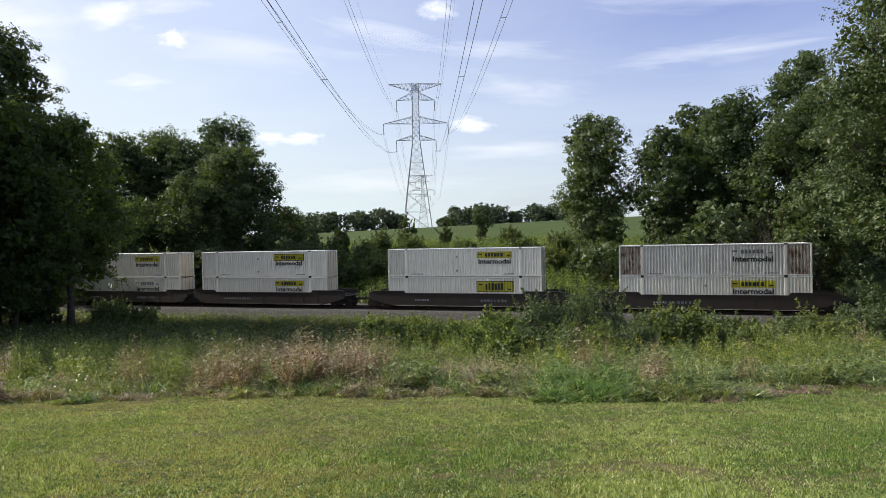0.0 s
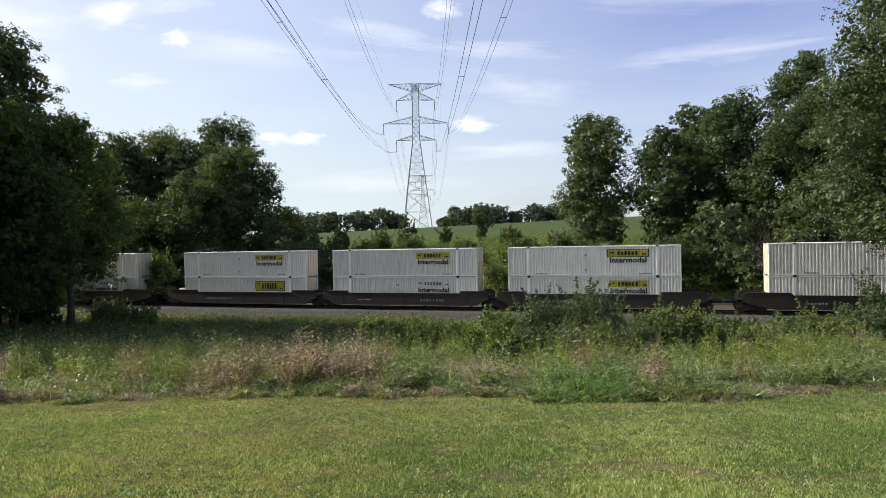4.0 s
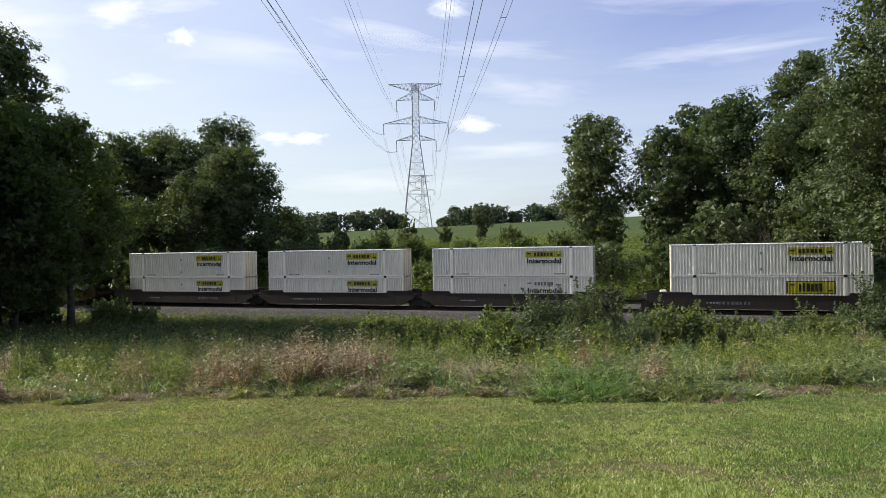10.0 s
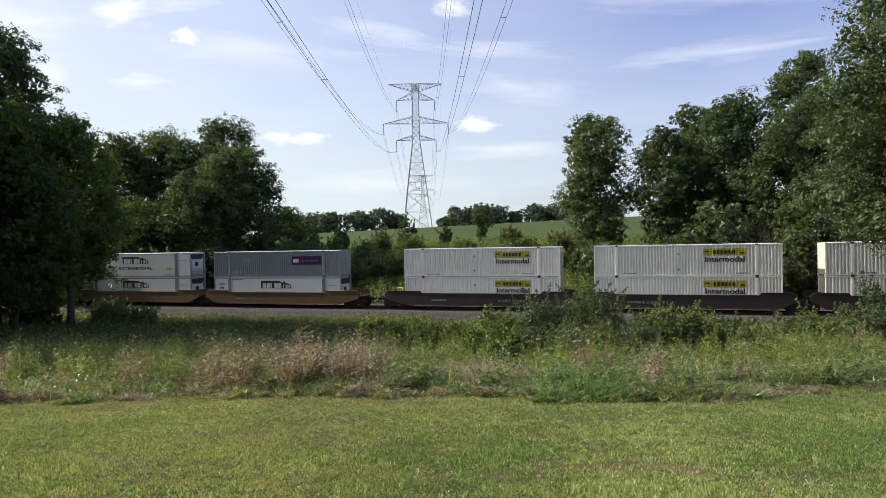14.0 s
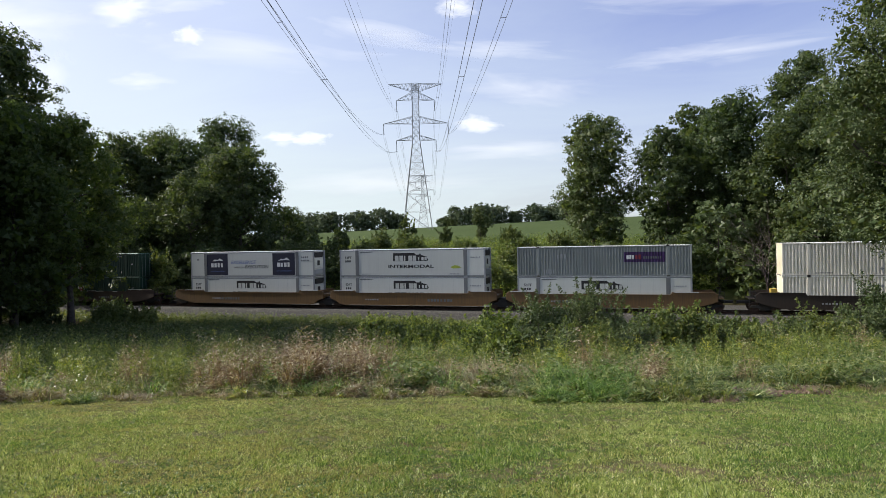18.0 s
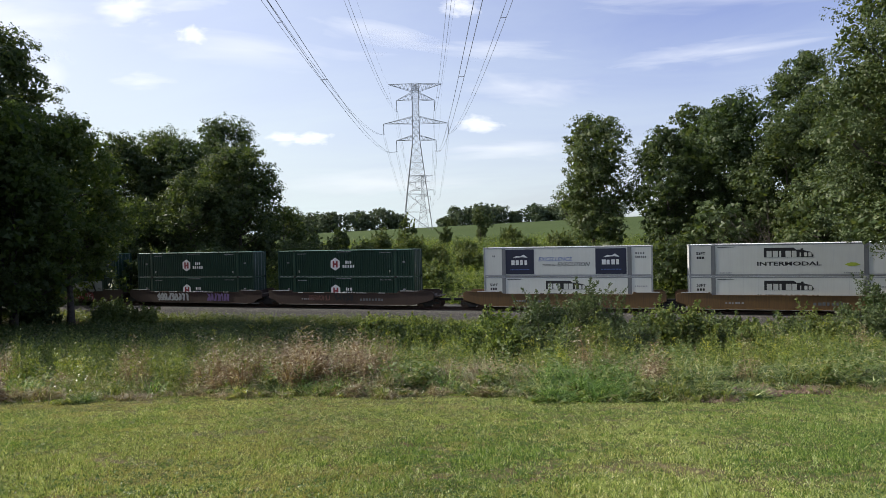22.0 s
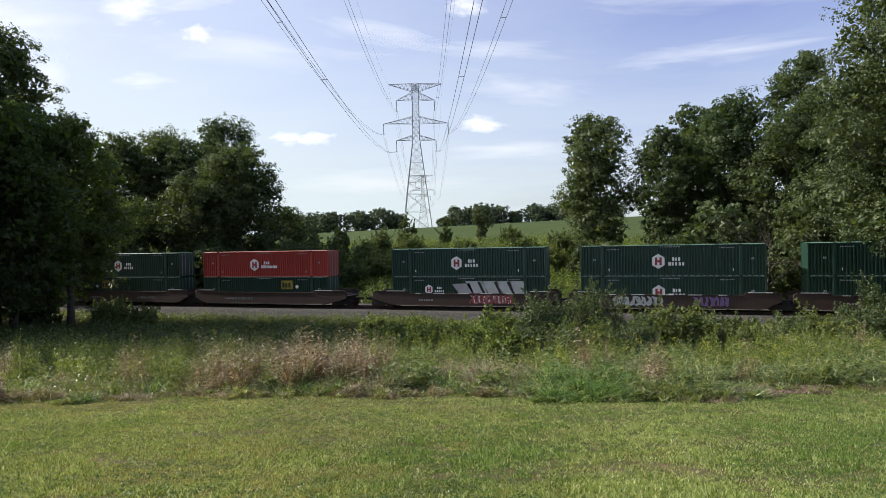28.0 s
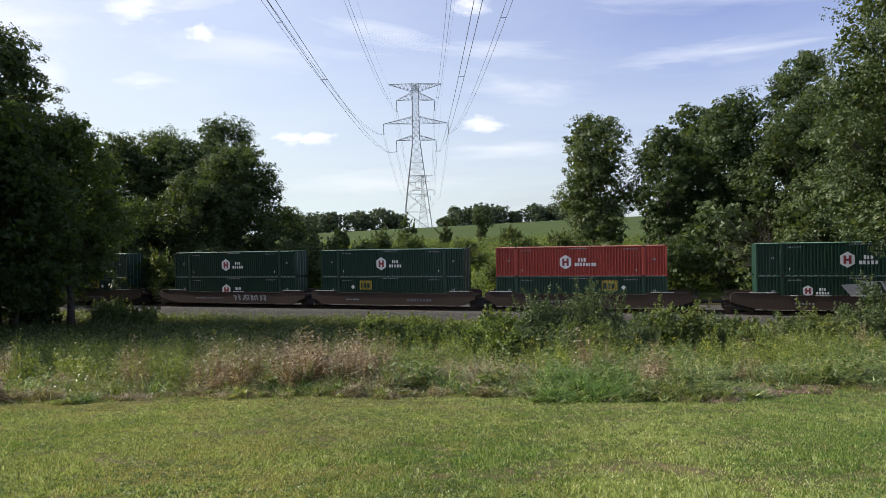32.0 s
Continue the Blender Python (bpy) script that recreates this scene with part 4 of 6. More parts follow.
def block_logo(green=False):
    ob = container(SMOOTH, POSTGREY, ROOFTIN, "smooth white refrigerated container with black logo and lettering", False, SMOOTH, None, True)
    rng = random.Random(5)
    y = DEC
    part("logo_shadow", plate([(6.2, 1.66), (6.2, 2.5), (8.55, 2.5), (8.75, 2.32), (9.1, 2.32), (9.1, 2.42), (9.3, 2.42), (9.3, 2.28), (9.95, 2.1), (10.0, 1.95), (10.1, 1.8), (10.02, 1.66)], y), BLACK, ob, "black block logo")
    for d in [(6.42 + i * 0.5, 6.42 + i * 0.5 + wd, y - 0.009, y - 0.005, 1.68, 2.22) for i, wd in enumerate((0.4, 0.4, 0.16, 0.44, 0.36))]:
        part("logo_bar", boxes(d), SMOOTH, ob)
    for d in [(9.02 + i * 0.34, 9.02 + i * 0.34 + wd, y - 0.009, y - 0.005, 1.72, 2.06) for i, wd in enumerate((0.1, 0.24, 0.24))]:
        part("logo_bar", boxes(d), SMOOTH, ob)
    lettering("INTERMODAL", 5.05, 0.36, BLACK, ob, 5.65, 0.92, y)
    if green:
        part("leaf_mark", plate([(12.45, 1.0), (12.9, 1.18), (13.3, 1.15), (13.68, 0.95), (13.2, 0.86), (12.8, 0.85)], y), OLIVE, ob)
    lettering("53FT", 0.78, 0.26, BLACK, ob, 0.62, 1.95, y, "size_mark")
    bars("marking", ob, BLACK, 0.66, 1.36, 1.58, 1.8, 3, y, rng)
    bars("marking", ob, POSTGREY, 14.55, 15.7, 1.92, 2.06, 7, y, rng)
    bars("marking", ob, POSTGREY, 2.6, 3.6, 0.26, 0.36, 8, y, rng)
    bars("marking", ob, POSTGREY, 12.4, 13.6, 0.26, 0.36, 8, y, rng)
    part("corner_stain", plate([(2.3, 2.66), (4.0, 2.66), (3.7, 2.6), (2.5, 2.54)], y), FADED, ob)
    return ob


def navy_squares():
    ob = container(SMOOTH, POSTGREY, ROOFTIN, "smooth white refrigerated container with two navy logo squares", False, SMOOTH, None, True)
    y = DEC
    rng = random.Random(8)
    for x in (2.22, 10.95):
        sq = part("logo_square", plate(rect(x, x + 2.85, 0.24, 2.68), y), NAVY, ob, "navy blue logo square")
        bars("logo_bar", sq, INKWHITE, x + 0.6, x + 2.35, 1.15, 1.66, 4, y - 0.005, rng, 0.75)
        part("logo_crest", plate([(x + 0.75, 1.86), (x + 1.1, 2.05), (x + 1.5, 2.0), (x + 1.8, 2.18), (x + 2.0, 2.05), (x + 2.25, 1.86), (x + 1.7, 1.93), (x + 1.2, 1.88)], y - 0.005), INKWHITE, sq)
        bars("tag_line", sq, BLUE, x + 0.5, x + 2.4, 0.66, 0.74, 14, y - 0.005, rng, 0.8)
    lettering("EXCELLENCE", 3.3, 0.4, BLUE, ob, 5.5, 1.5, y, "lettering", 0.012, 0.25)
    lettering("THROUGH", 1.35, 0.2, BLACK, ob, 5.9, 1.02, y, "lettering", 0.012, 0.25)
    lettering("EXECUTION", 3.1, 0.38, BLACK, ob, 7.34, 1.0, y, "lettering", 0.015, 0.25)
    bars("marking", ob, FADED, 14.6, 15.5, 2.1, 2.3, 4, y, rng)
    bars("marking", ob, FADED, 14.6, 15.6, 1.75, 1.95, 6, y, rng)
    bars("marking", ob, FADED, 0.9, 1.2, 1.95, 2.15, 2, y, rng)
    return ob


def parcel():
    ob = container(GREYBOX, GREYBOX, ROOFTIN, "grey corrugated container with a purple logo panel", True, GREYBOX)
    rng = random.Random(9)
    decal("logo_panel", 10.17, 13.85, 1.35, 2.3, PURPLE, ob, 0.006, "purple logo panel")
    bars("logo_bar", ob, INKWHITE, 10.4, 11.15, 1.62, 2.05, 3, FACE - 0.012, rng, 0.8)
    bars("logo_bar", ob, INKRED, 11.2, 11.75, 1.62, 2.05, 2, FACE - 0.012, rng, 0.8)
    bars("logo_bar", ob, FADED, 11.9, 13.6, 1.66, 1.9, 8, FACE - 0.012, rng, 0.7)
    bars("faded_marking", ob, POSTGREY, 3.9, 4.9, 1.75, 2.2, 3, DEC, rng)
    bars("marking", ob, POSTGREY, 2.6, 3.7, 0.3, 0.75, 5, DEC, rng)
    return ob


def hexes(wall, frame_mat, roof_mat, colour, mode="plain", badge=None, hex_x=6.45, small=False, seed=1):
    label = colour + " corrugated container with a white hexagon logo" if mode != "none" else colour + " corrugated container with a small ochre badge"
    if mode == "tagged":
        label = colour + " corrugated container sprayed with silver graffiti"
    ob = container(wall, frame_mat, roof_mat, label)
    rng = random.Random(seed)
    if mode != "none":
        k = 0.72 if small else 1.0
        cx, cz, r = hex_x + 0.63 * k, (1.4 if not small else 1.6), 0.7 * k
        pts = [(cx + r * 0.9 * math.sin(math.pi / 3 * i), cz + r * math.cos(math.pi / 3 * i)) for i in range(6)]
        hx = part("logo_hexagon", plate(pts, DEC - 0.004), INKWHITE, ob, "white hexagon logo")
        y = DEC - 0.009
        for a in (-0.3, 0.1):
            part("logo_bar", boxes((cx + a * k, cx + (a + 0.2) * k, y - 0.004, y, cz - 0.36 * k, cz + 0.36 * k)), INKRED, hx)
        part("logo_bar", boxes((cx - 0.1 * k, cx + 0.1 * k, y - 0.004, y, cz - 0.1 * k, cz + 0.1 * k)), INKRED, hx)
        x = hex_x + 1.5 * k
        bars("logo_bar", ob, INKWHITE, x + 0.35 * k, x + 1.1 * k, cz + 0.04, cz + 0.38 * k, 3, DEC, rng, 0.7)
        bars("logo_bar", ob, INKWHITE, x, x + (1.5 if colour != "red" else 2.1) * k, cz - 0.4 * k, cz - 0.06, 5 if colour != "red" else 8, DEC, rng, 0.7)
    if badge is not None:
        x = badge
        decal("badge", x, x + 1.45, 1.55, 2.52, OCHRE, ob, 0.006, "ochre badge")
        bars("badge_bar", ob, GREEN, x + 0.15, x + 1.3, 1.75, 2.3, 3, FACE - 0.012, rng, 0.62)
        dx = x + 2.0 if x > 8 else x - 0.75
        part("placard", plate([(dx, 1.6), (dx + 0.24, 1.84), (dx, 2.08), (dx - 0.24, 1.84)], DEC), INKWHITE, ob)
    if mode == "tagged":
        y = FACE
        for i, (a, b, cc) in enumerate(((6.8, 8.3, GRIME), (8.2, 9.7, SILVER), (9.9, 11.2, SILVER), (11.4, 12.5, SILVER), (12.6, 13.8, SILVER))):
            part("graffiti", slab([(a + 0.5, 1.2), (b + 0.55, 1.2), (b + 0.1, 2.45 - 0.2 * (i == 0)), (a - 0.25, 2.45 - 0.3 * (i == 0))], "y", y - 0.009, y - 0.005), cc, ob, "silver graffiti")
        for a in (9.3, 11.0, 12.3):
            part("graffiti_shadow", slab([(a + 0.5, 1.2), (a + 0.75, 1.2), (a + 0.2, 2.4), (a - 0.1, 2.4)], "y", y - 0.013, y - 0.009), BLACK, ob)
    for x0, x1, z in ((7.2, 9.0, 2.68), (12.3, 13.6, 2.55), (2.5, 3.6, 2.5), (1.2, 1.5, 1.5), (14.9, 15.2, 1.5)):
        bars("marking", ob, GRIME, x0, x1, z, z + 0.09 if x1 - x0 > 0.5 else z + 0.2, 9 if x1 - x0 > 0.5 else 2, DEC, rng)
    bars("marking", ob, EDGEWHITE, 2.6, 2.72, 0.5, 0.75, 1, DEC, rng)
    bars("marking", ob, EDGEWHITE, 13.4, 13.52, 0.5, 0.75, 1, DEC, rng)
    bm = bmesh.new()
    for i in range(30):
        box(bm, 0.3 + i * 0.53, 0.58 + i * 0.53, -FRONT - 0.002, -FRONT + 0.006, 0.03, 0.085)
    part("rail_markings", bm, GRIME, ob)["kind"] = "stuff"
    return ob

# ---- well cars ----
SIDE = 1.46


def well_car(mat, left, right, label, sill_white=None, extra=None, stencil=12.0):
    """One unit of a well car; its container's left end is at x = 0. left, right: 'hinge' or 'coupler'."""
    ob = new("well_car")
    tagged(ob, label, "rail car", "well cars of the train")
    eL, eR = (-1.15 if left == "hinge" else -2.15), (LEN + 1.15 if right == "hinge" else LEN + 2.15)
    for s in (-1, 1):
        y0, y1 = (-SIDE, -SIDE + 0.14) if s < 0 else (SIDE - 0.14, SIDE)
        prof = [(eL, 0.95), (eL + 0.7, 0.7), (0.0, 0.36), (LEN, 0.36), (eR - 0.7, 0.7), (eR, 0.95), (eR, 1.62), (eR - 0.25, 1.76), (14.4, 1.76), (14.18, 1.53), (1.98, 1.53), (1.76, 1.76), (eL + 0.25, 1.76), (eL, 1.62)]
        part("side_sill", softened(slab(prof, "y", y0, y1), 0.015), mat, ob)
        for a, b, z in ((eL + 0.25, 1.78, 1.765), (14.38, eR - 0.25, 1.765), (2.0, 14.16, 1.535)):
            part("sill_cap", boxes((a, b, (y0 - 0.05) if s < 0 else y0, y1 if s < 0 else y1 + 0.05, z, z + 0.045)), mat, ob)
        part("lower_flange", boxes((0.4, LEN - 0.4, y0 - 0.06 if s < 0 else y0, y1 if s < 0 else y1 + 0.06, 0.31, 0.38)), mat, ob)
        if s < 0 and mat is CARBROWN:
            for k in range(9):
                x = 1.2 + k * 1.72
                part("stiffener", boxes((x, x + 0.05, -SIDE - 0.012, -SIDE + 0.01, 0.42, 1.47)), mat, ob)
    for a, b in ((eL + 0.1, 0.0), (LEN, eR - 0.1)):
        part("end_deck", softened(boxes((a, b, -SIDE + 0.12, SIDE - 0.12, 1.0, 1.35)), 0.02), mat, ob)
        part("bulkhead", boxes((b - 0.12 if a < 1 else a, b if a < 1 else a + 0.12, -1.3, 1.3, 0.9, 1.72)), mat, ob)
    for k in range(7):
        x = 0.6 + k * 2.45
        part("floor_beam", boxes((x, x + 0.25, -SIDE + 0.13, SIDE - 0.13, 0.24, 0.34)), mat, ob)
    rng = random.Random(int(stencil * 10))
    bars("stencil", ob, FADED, stencil - 2.0, stencil + 0.8, 0.72, 1.0, 8, -SIDE - 0.003, rng)
    bars("stencil", ob, GRIME, 3.0, 4.6, 0.8, 0.95, 6, -SIDE - 0.003, rng)
    if sill_white:
        for a, b in sill_white:
            part("worn_edge", boxes((a, b, -SIDE - 0.056, -SIDE - 0.02, 1.77 if (a < 1.6 or a > 14.4) else 1.54, 1.83 if (a < 1.6 or a > 14.4) else 1.6)), EDGEWHITE, ob)
    for side, kind in ((0, left), (1, right)):
        x = (eL if side == 0 else eR)
        sg = -1 if side == 0 else 1
        if kind == "coupler":
            part("coupler", softened(boxes((min(x - sg * 0.1, x + sg * 1.42), max(x - sg * 0.1, x + sg * 1.42), -0.14, 0.14, 0.72, 0.98)), 0.04), BLACKSTEEL, ob)
            part("end_platform", boxes((min(x, x + sg * 0.55), max(x, x + sg * 0.55), -1.35, 1.35, 1.2, 1.26)), mat, ob)
            for yy in (-1.38, 1.3):
                v, f = tubes([((x + sg * 0.5, yy, 0.45), (x + sg * 0.5, yy, 1.95), 0.02, 0.02), ((x + sg * 0.05, yy, 0.45), (x + sg * 0.05, yy, 1.95), 0.02, 0.02)] +
                             [((x + sg * 0.05, yy, z), (x + sg * 0.5, yy, z), 0.016, 0.016) for z in (0.5, 0.85, 1.2, 1.55, 1.9)], 5)
                child("ladder", mesh_np("ladder", v, f, BLACKSTEEL, True), ob)
            v, f = tubes([((x + sg * 0.25, -1.0, 1.26), (x + sg * 0.25, -1.0, 2.1), 0.018, 0.018), ((x + sg * 0.25, -0.3, 1.26), (x + sg * 0.25, -0.3, 2.1), 0.018, 0.018), ((x + sg * 0.25, -1.0, 2.1), (x + sg * 0.25, -0.3, 2.1), 0.018, 0.018)], 6)
            child("hand_rail", mesh_np("hand_rail", v, f, BLACKSTEEL, True), ob)
            vw = []
            for k in range(16):
                a0, a1 = k * math.tau / 16, (k + 1) * math.tau / 16
                vw.append(((x + sg * 0.3, 0.5 + 0.28 * math.cos(a0), 1.7 + 0.28 * math.sin(a0)), (x + sg * 0.3, 0.5 + 0.28 * math.cos(a1), 1.7 + 0.28 * math.sin(a1)), 0.02, 0.02))
            v, f = tubes(vw + [((x + sg * 0.3, 0.22, 1.7), (x + sg * 0.3, 0.78, 1.7), 0.015, 0.015)], 5)
            child("brake_wheel", mesh_np("brake_wheel", v, f, BLACKSTEEL, True), ob)
            truck(ob, -1.35 if side == 0 else LEN + 1.35)
        elif side == 0:
            part("articulation", softened(boxes((-2.1, eL + 0.1, -0.35, 0.35, 0.7, 1.05)), 0.05), BLACKSTEEL, ob)
            truck(ob, -1.62)
        else:
            part("articulation", softened(boxes((eR - 0.1, LEN + 1.6, -0.3, 0.3, 0.75, 1.0)), 0.05), BLACKSTEEL, ob)
    return ob


WHEELS = []


def wheelset_mesh():
    segs = []
    for s in (-1, 1):
        segs += [((0, s * 0.69, 0), (0, s * 0.72, 0), 0.48, 0.48), ((0, s * 0.72, 0), (0, s * 0.82, 0), 0.445, 0.44)]
    v, f = tubes(segs, 20)
    v2, f2 = [], []
    for s in (-1, 1):
        for yy in (0.69, 0.82):
            r = 0.48 if yy < 0.7 else 0.44
            k = len(v) + sum(len(a) for a in v2)
            ring = [(r * math.cos(t * math.tau / 20), s * yy, r * math.sin(t * math.tau / 20)) for t in range(20)]
            v2.append(np.array(ring + [(0, s * (yy - 0.03), 0)]))
            f2.append(np.array([(k + t, k + (t + 1) % 20, k + 20, k + 20) for t in range(20)]))
    me = bpy.data.meshes.new("wheelset")
    allv = np.concatenate([v] + v2)
    faces = [tuple(q) for q in f] + [tuple(q[:3]) for g in f2 for q in g]
    va, fa = tubes([((0, -1.0, 0), (0, 1.0, 0), 0.085, 0.085)], 10)
    faces += [tuple(q + len(allv)) for q in fa]
    allv = np.concatenate([allv, va])
    me.from_pydata([tuple(p) for p in allv], [], faces)
    me.materials.append(RAIL)
    return me


WHEEL_ME = wheelset_mesh()


def truck(parent, x):
    tk = part("truck_frame", slab([(x - 1.25, 0.42), (x - 1.1, 0.62), (x - 0.5, 0.66), (x - 0.3, 0.9), (x + 0.3, 0.9), (x + 0.5, 0.66), (x + 1.1, 0.62), (x + 1.25, 0.42), (x + 0.6, 0.4), (x + 0.35, 0.18), (x - 0.35, 0.18), (x - 0.6, 0.4)], "y", -1.08, -0.94), BLACKSTEEL, parent)
    part("truck_frame", slab([(x - 1.25, 0.42), (x - 1.1, 0.62), (x - 0.5, 0.66), (x - 0.3, 0.9), (x + 0.3, 0.9), (x + 0.5, 0.66), (x + 1.1, 0.62), (x + 1.25, 0.42), (x + 0.6, 0.4), (x + 0.35, 0.18), (x - 0.35, 0.18), (x - 0.6, 0.4)], "y", 0.94, 1.08), BLACKSTEEL, parent)
    part("bolster", boxes((x - 0.22, x + 0.22, -0.93, 0.93, 0.4, 0.74)), BLACKSTEEL, parent)
    for dx in (-0.86, 0.86):
        ws = child("wheelset", WHEEL_ME, parent, "", pose(x + dx, 0, 0.445))
        WHEELS.append((ws, x + dx))


# ---- the train, from its head to its tail ----
RUN = []
RUN_TIMES = [0, 2, 4, 6, 8, 10, 12, 14, 16, 18, 20, 22, 24, 26, 28, 30, 32]


def run_at(t):
    """How far the train has come since the middle of the clip."""
    d = t - 16
    return 8.871 * d - 0.00638 * d * d + 0.01376 * (d / 10) ** 3


def on_train(ob, s, z):
    base = Vector((s, TRACK_Y, z))
    ob.matrix_basis = pose(s + run_at(0), TRACK_Y, z)
    RUN.append((ob, base))
    return ob


KINDS = {}


def load(kind, s, z):
    """The first box of a kind is built, later ones are copies of it."""
    if kind in KINDS:
        ob = copy_thing(KINDS[kind], pose(0, 0, 0))
    else:
        ob = KINDS[kind] = BUILD[kind]()
    return on_train(ob, s, z)


BUILD = {
    "plain": lambda: hauler(WHITE, seed=1), "plain_b": lambda: hauler(WHITE, seed=2), "boxed": lambda: hauler(WHITE, boxed=True, seed=3),
    "panel": lambda: hauler(WHITE, boxed=True, words=False, seed=4), "faded": lambda: hauler(WHITE, faded=True, seed=5),
    "rusty": lambda: hauler(WHITE_RUSTY, faded=True, seed=6, bays=(RUST_BAY, WHITE_RUSTY, RUST_BAY)),
    "block_logo": lambda: block_logo(False), "block_green": lambda: block_logo(True), "navy": navy_squares, "parcel": parcel,
    "hex_green": lambda: hexes(GREEN, GREEN, ROOFGREEN, "dark green", seed=1),
    "hex_tagged": lambda: hexes(GREEN, GREEN, ROOFGREEN, "dark green", "tagged", None, 3.6, True, 2),
    "hex_red": lambda: hexes(RED, RED, ROOFRED, "red", "plain", None, 6.25, False, 3),
    "badge_r": lambda: hexes(GREEN, GREEN, ROOFGREEN, "dark green", "none", 10.26, seed=4),
    "badge_l": lambda: hexes(GREEN, GREEN, ROOFGREEN, "dark green", "none", 4.5, seed=5),
}
BROWN_CAR, YELLOW_CAR, RUST_CAR = "dark brown well car carrying stacked containers", "weathered yellow well car carrying stacked containers", "rusty brown well car marked with graffiti"
WHITE_EDGE = ((-0.6, 1.5), (2.6, 3.2), (4.6, 5.8), (7.2, 8.4), (9.6, 10.8), (12.2, 12.9), (14.6, 16.6))
# place, upper box, lower box, car paint, left end, right end, label
CONSIST = [
    (141.18, "rusty", "plain", CARBROWN, "coupler", "coupler", BROWN_CAR), (117.68, "plain", "panel", CARBROWN, "coupler", "coupler", BROWN_CAR),
    (94.30, "boxed", "plain_b", CARBROWN, "hinge", "coupler", BROWN_CAR), (74.97, "plain_b", "faded", CARBROWN, "hinge", "hinge", BROWN_CAR), (55.59, "plain", "panel", CARBROWN, "coupler", "hinge", BROWN_CAR),
    (32.46, "plain_b", "faded", CARBROWN, "hinge", "coupler", BROWN_CAR), (13.02, "plain", "plain_b", CARBROWN, "hinge", "hinge", BROWN_CAR), (-6.35, "plain", "plain", CARBROWN, "coupler", "hinge", BROWN_CAR),
    (-29.89, "parcel", "block_logo", CARYELLOW, "hinge", "coupler", YELLOW_CAR), (-49.29, "block_green", "block_logo", CARYELLOW, "hinge", "hinge", YELLOW_CAR), (-68.58, "navy", "block_logo", CARYELLOW, "coupler", "hinge", YELLOW_CAR),
    (-92.21, "hex_green", "hex_green", CARRUST, "hinge", "coupler", RUST_CAR), (-111.58, "hex_green", "hex_green", CARRUST, "hinge", "hinge", RUST_CAR), (-131.07, "hex_green", "hex_tagged", CARRUST, "coupler", "hinge", RUST_CAR),
    (-154.69, "hex_red", "badge_r", CARRUST, "hinge", "coupler", RUST_CAR), (-174.17, "hex_green", "badge_l", CARRUST, "hinge", "hinge", RUST_CAR), (-193.50, "hex_green", "hex_green", CARRUST, "coupler", "hinge", RUST_CAR),
    (-216.7, "hex_green", "badge_r", CARRUST, "hinge", "coupler", RUST_CAR), (-236.1, "hex_green", "hex_green", CARRUST, "hinge", "hinge", RUST_CAR),
]
CARS = []
for i, (s, top, low, mt, le, re_, text) in enumerate(CONSIST):
    car = well_car(mt, le, re_, text, WHITE_EDGE if 11 <= i <= 13 else ((-0.7, 1.6), (14.6, 16.7)) if mt is not CARBROWN else None, None, 12.0 if i % 2 else 6.0)
    CARS.append(on_train(car, s, 0.0))
    load(low, s, 0.357)
    load(top, s, 3.253)


def scrawl(parent, x0, x1, z0, z1, y, mat, seed, n, r):
    """A sprayed tag: bent ribbons of paint, one part each."""
    rng = np.random.default_rng(seed)
    for k in range(n):
        xc = x0 + (x1 - x0) * (k + 0.5) / n
        wd = (x1 - x0) / n
        pts = [(xc + wd * (rng.random() - 0.5) * 0.9, z0 + (z1 - z0) * f) for f in (0.05, 0.3, 0.6, 0.95)] + [(xc + wd * (0.2 + 0.3 * rng.random()), z0 + (z1 - z0) * f) for f in (0.8, 0.45, 0.1)]
        bm = bmesh.new()
        q = np.array(pts)
        d = np.gradient(q, axis=0)
        d /= np.linalg.norm(d, axis=1, keepdims=True) + 1e-6
        lo = [bm.verts.new((a - e[1] * -r, y - 0.0005 * i, b - e[0] * r)) for i, ((a, b), e) in enumerate(zip(q, d))]
        hi = [bm.verts.new((a + e[1] * -r, y - 0.0005 * i, b + e[0] * r)) for i, ((a, b), e) in enumerate(zip(q, d))]
        for i in range(len(q) - 1):
            bm.faces.new((lo[i], lo[i + 1], hi[i + 1], hi[i]))
        part("graffiti", bm, mat, parent, "sprayed graffiti stroke")


scrawl(CARS[12], 2.9, 7.4, 0.5, 1.45, -SIDE - 0.04, SILVER, 1, 9, 0.11)
scrawl(CARS[12], 10.0, 13.0, 0.5, 1.45, -SIDE - 0.04, LILAC, 2, 7, 0.1)
scrawl(CARS[13], 8.4, 12.8, 0.5, 1.48, -SIDE - 0.06, SCARLET, 3, 9, 0.08)
scrawl(CARS[13], 8.5, 12.7, 0.55, 1.4, -SIDE - 0.04, EDGEWHITE, 4, 8, 0.06)
scrawl(CARS[11], 6.9, 9.2, 0.7, 1.42, -SIDE - 0.04, BLACK, 5, 5, 0.1)
scrawl(CARS[11], 3.8, 6.5, 0.7, 1.3, -SIDE - 0.04, RUSTTAG, 6, 7, 0.05)
scrawl(CARS[16], 8.0, 12.5, 0.6, 1.3, -SIDE - 0.04, GRIME, 7, 8, 0.07)

part("end_cover", softened(boxes((-1.0, -0.35, -1.2, -0.5, 1.36, 1.98)), 0.12), SMOOTH, CARS[4], "white rounded cover on the end deck")
part("end_cover", softened(boxes((-0.95, -0.4, -1.2, -0.6, 1.36, 2.15)), 0.05), OCHRE, CARS[7], "ochre box on the end deck")

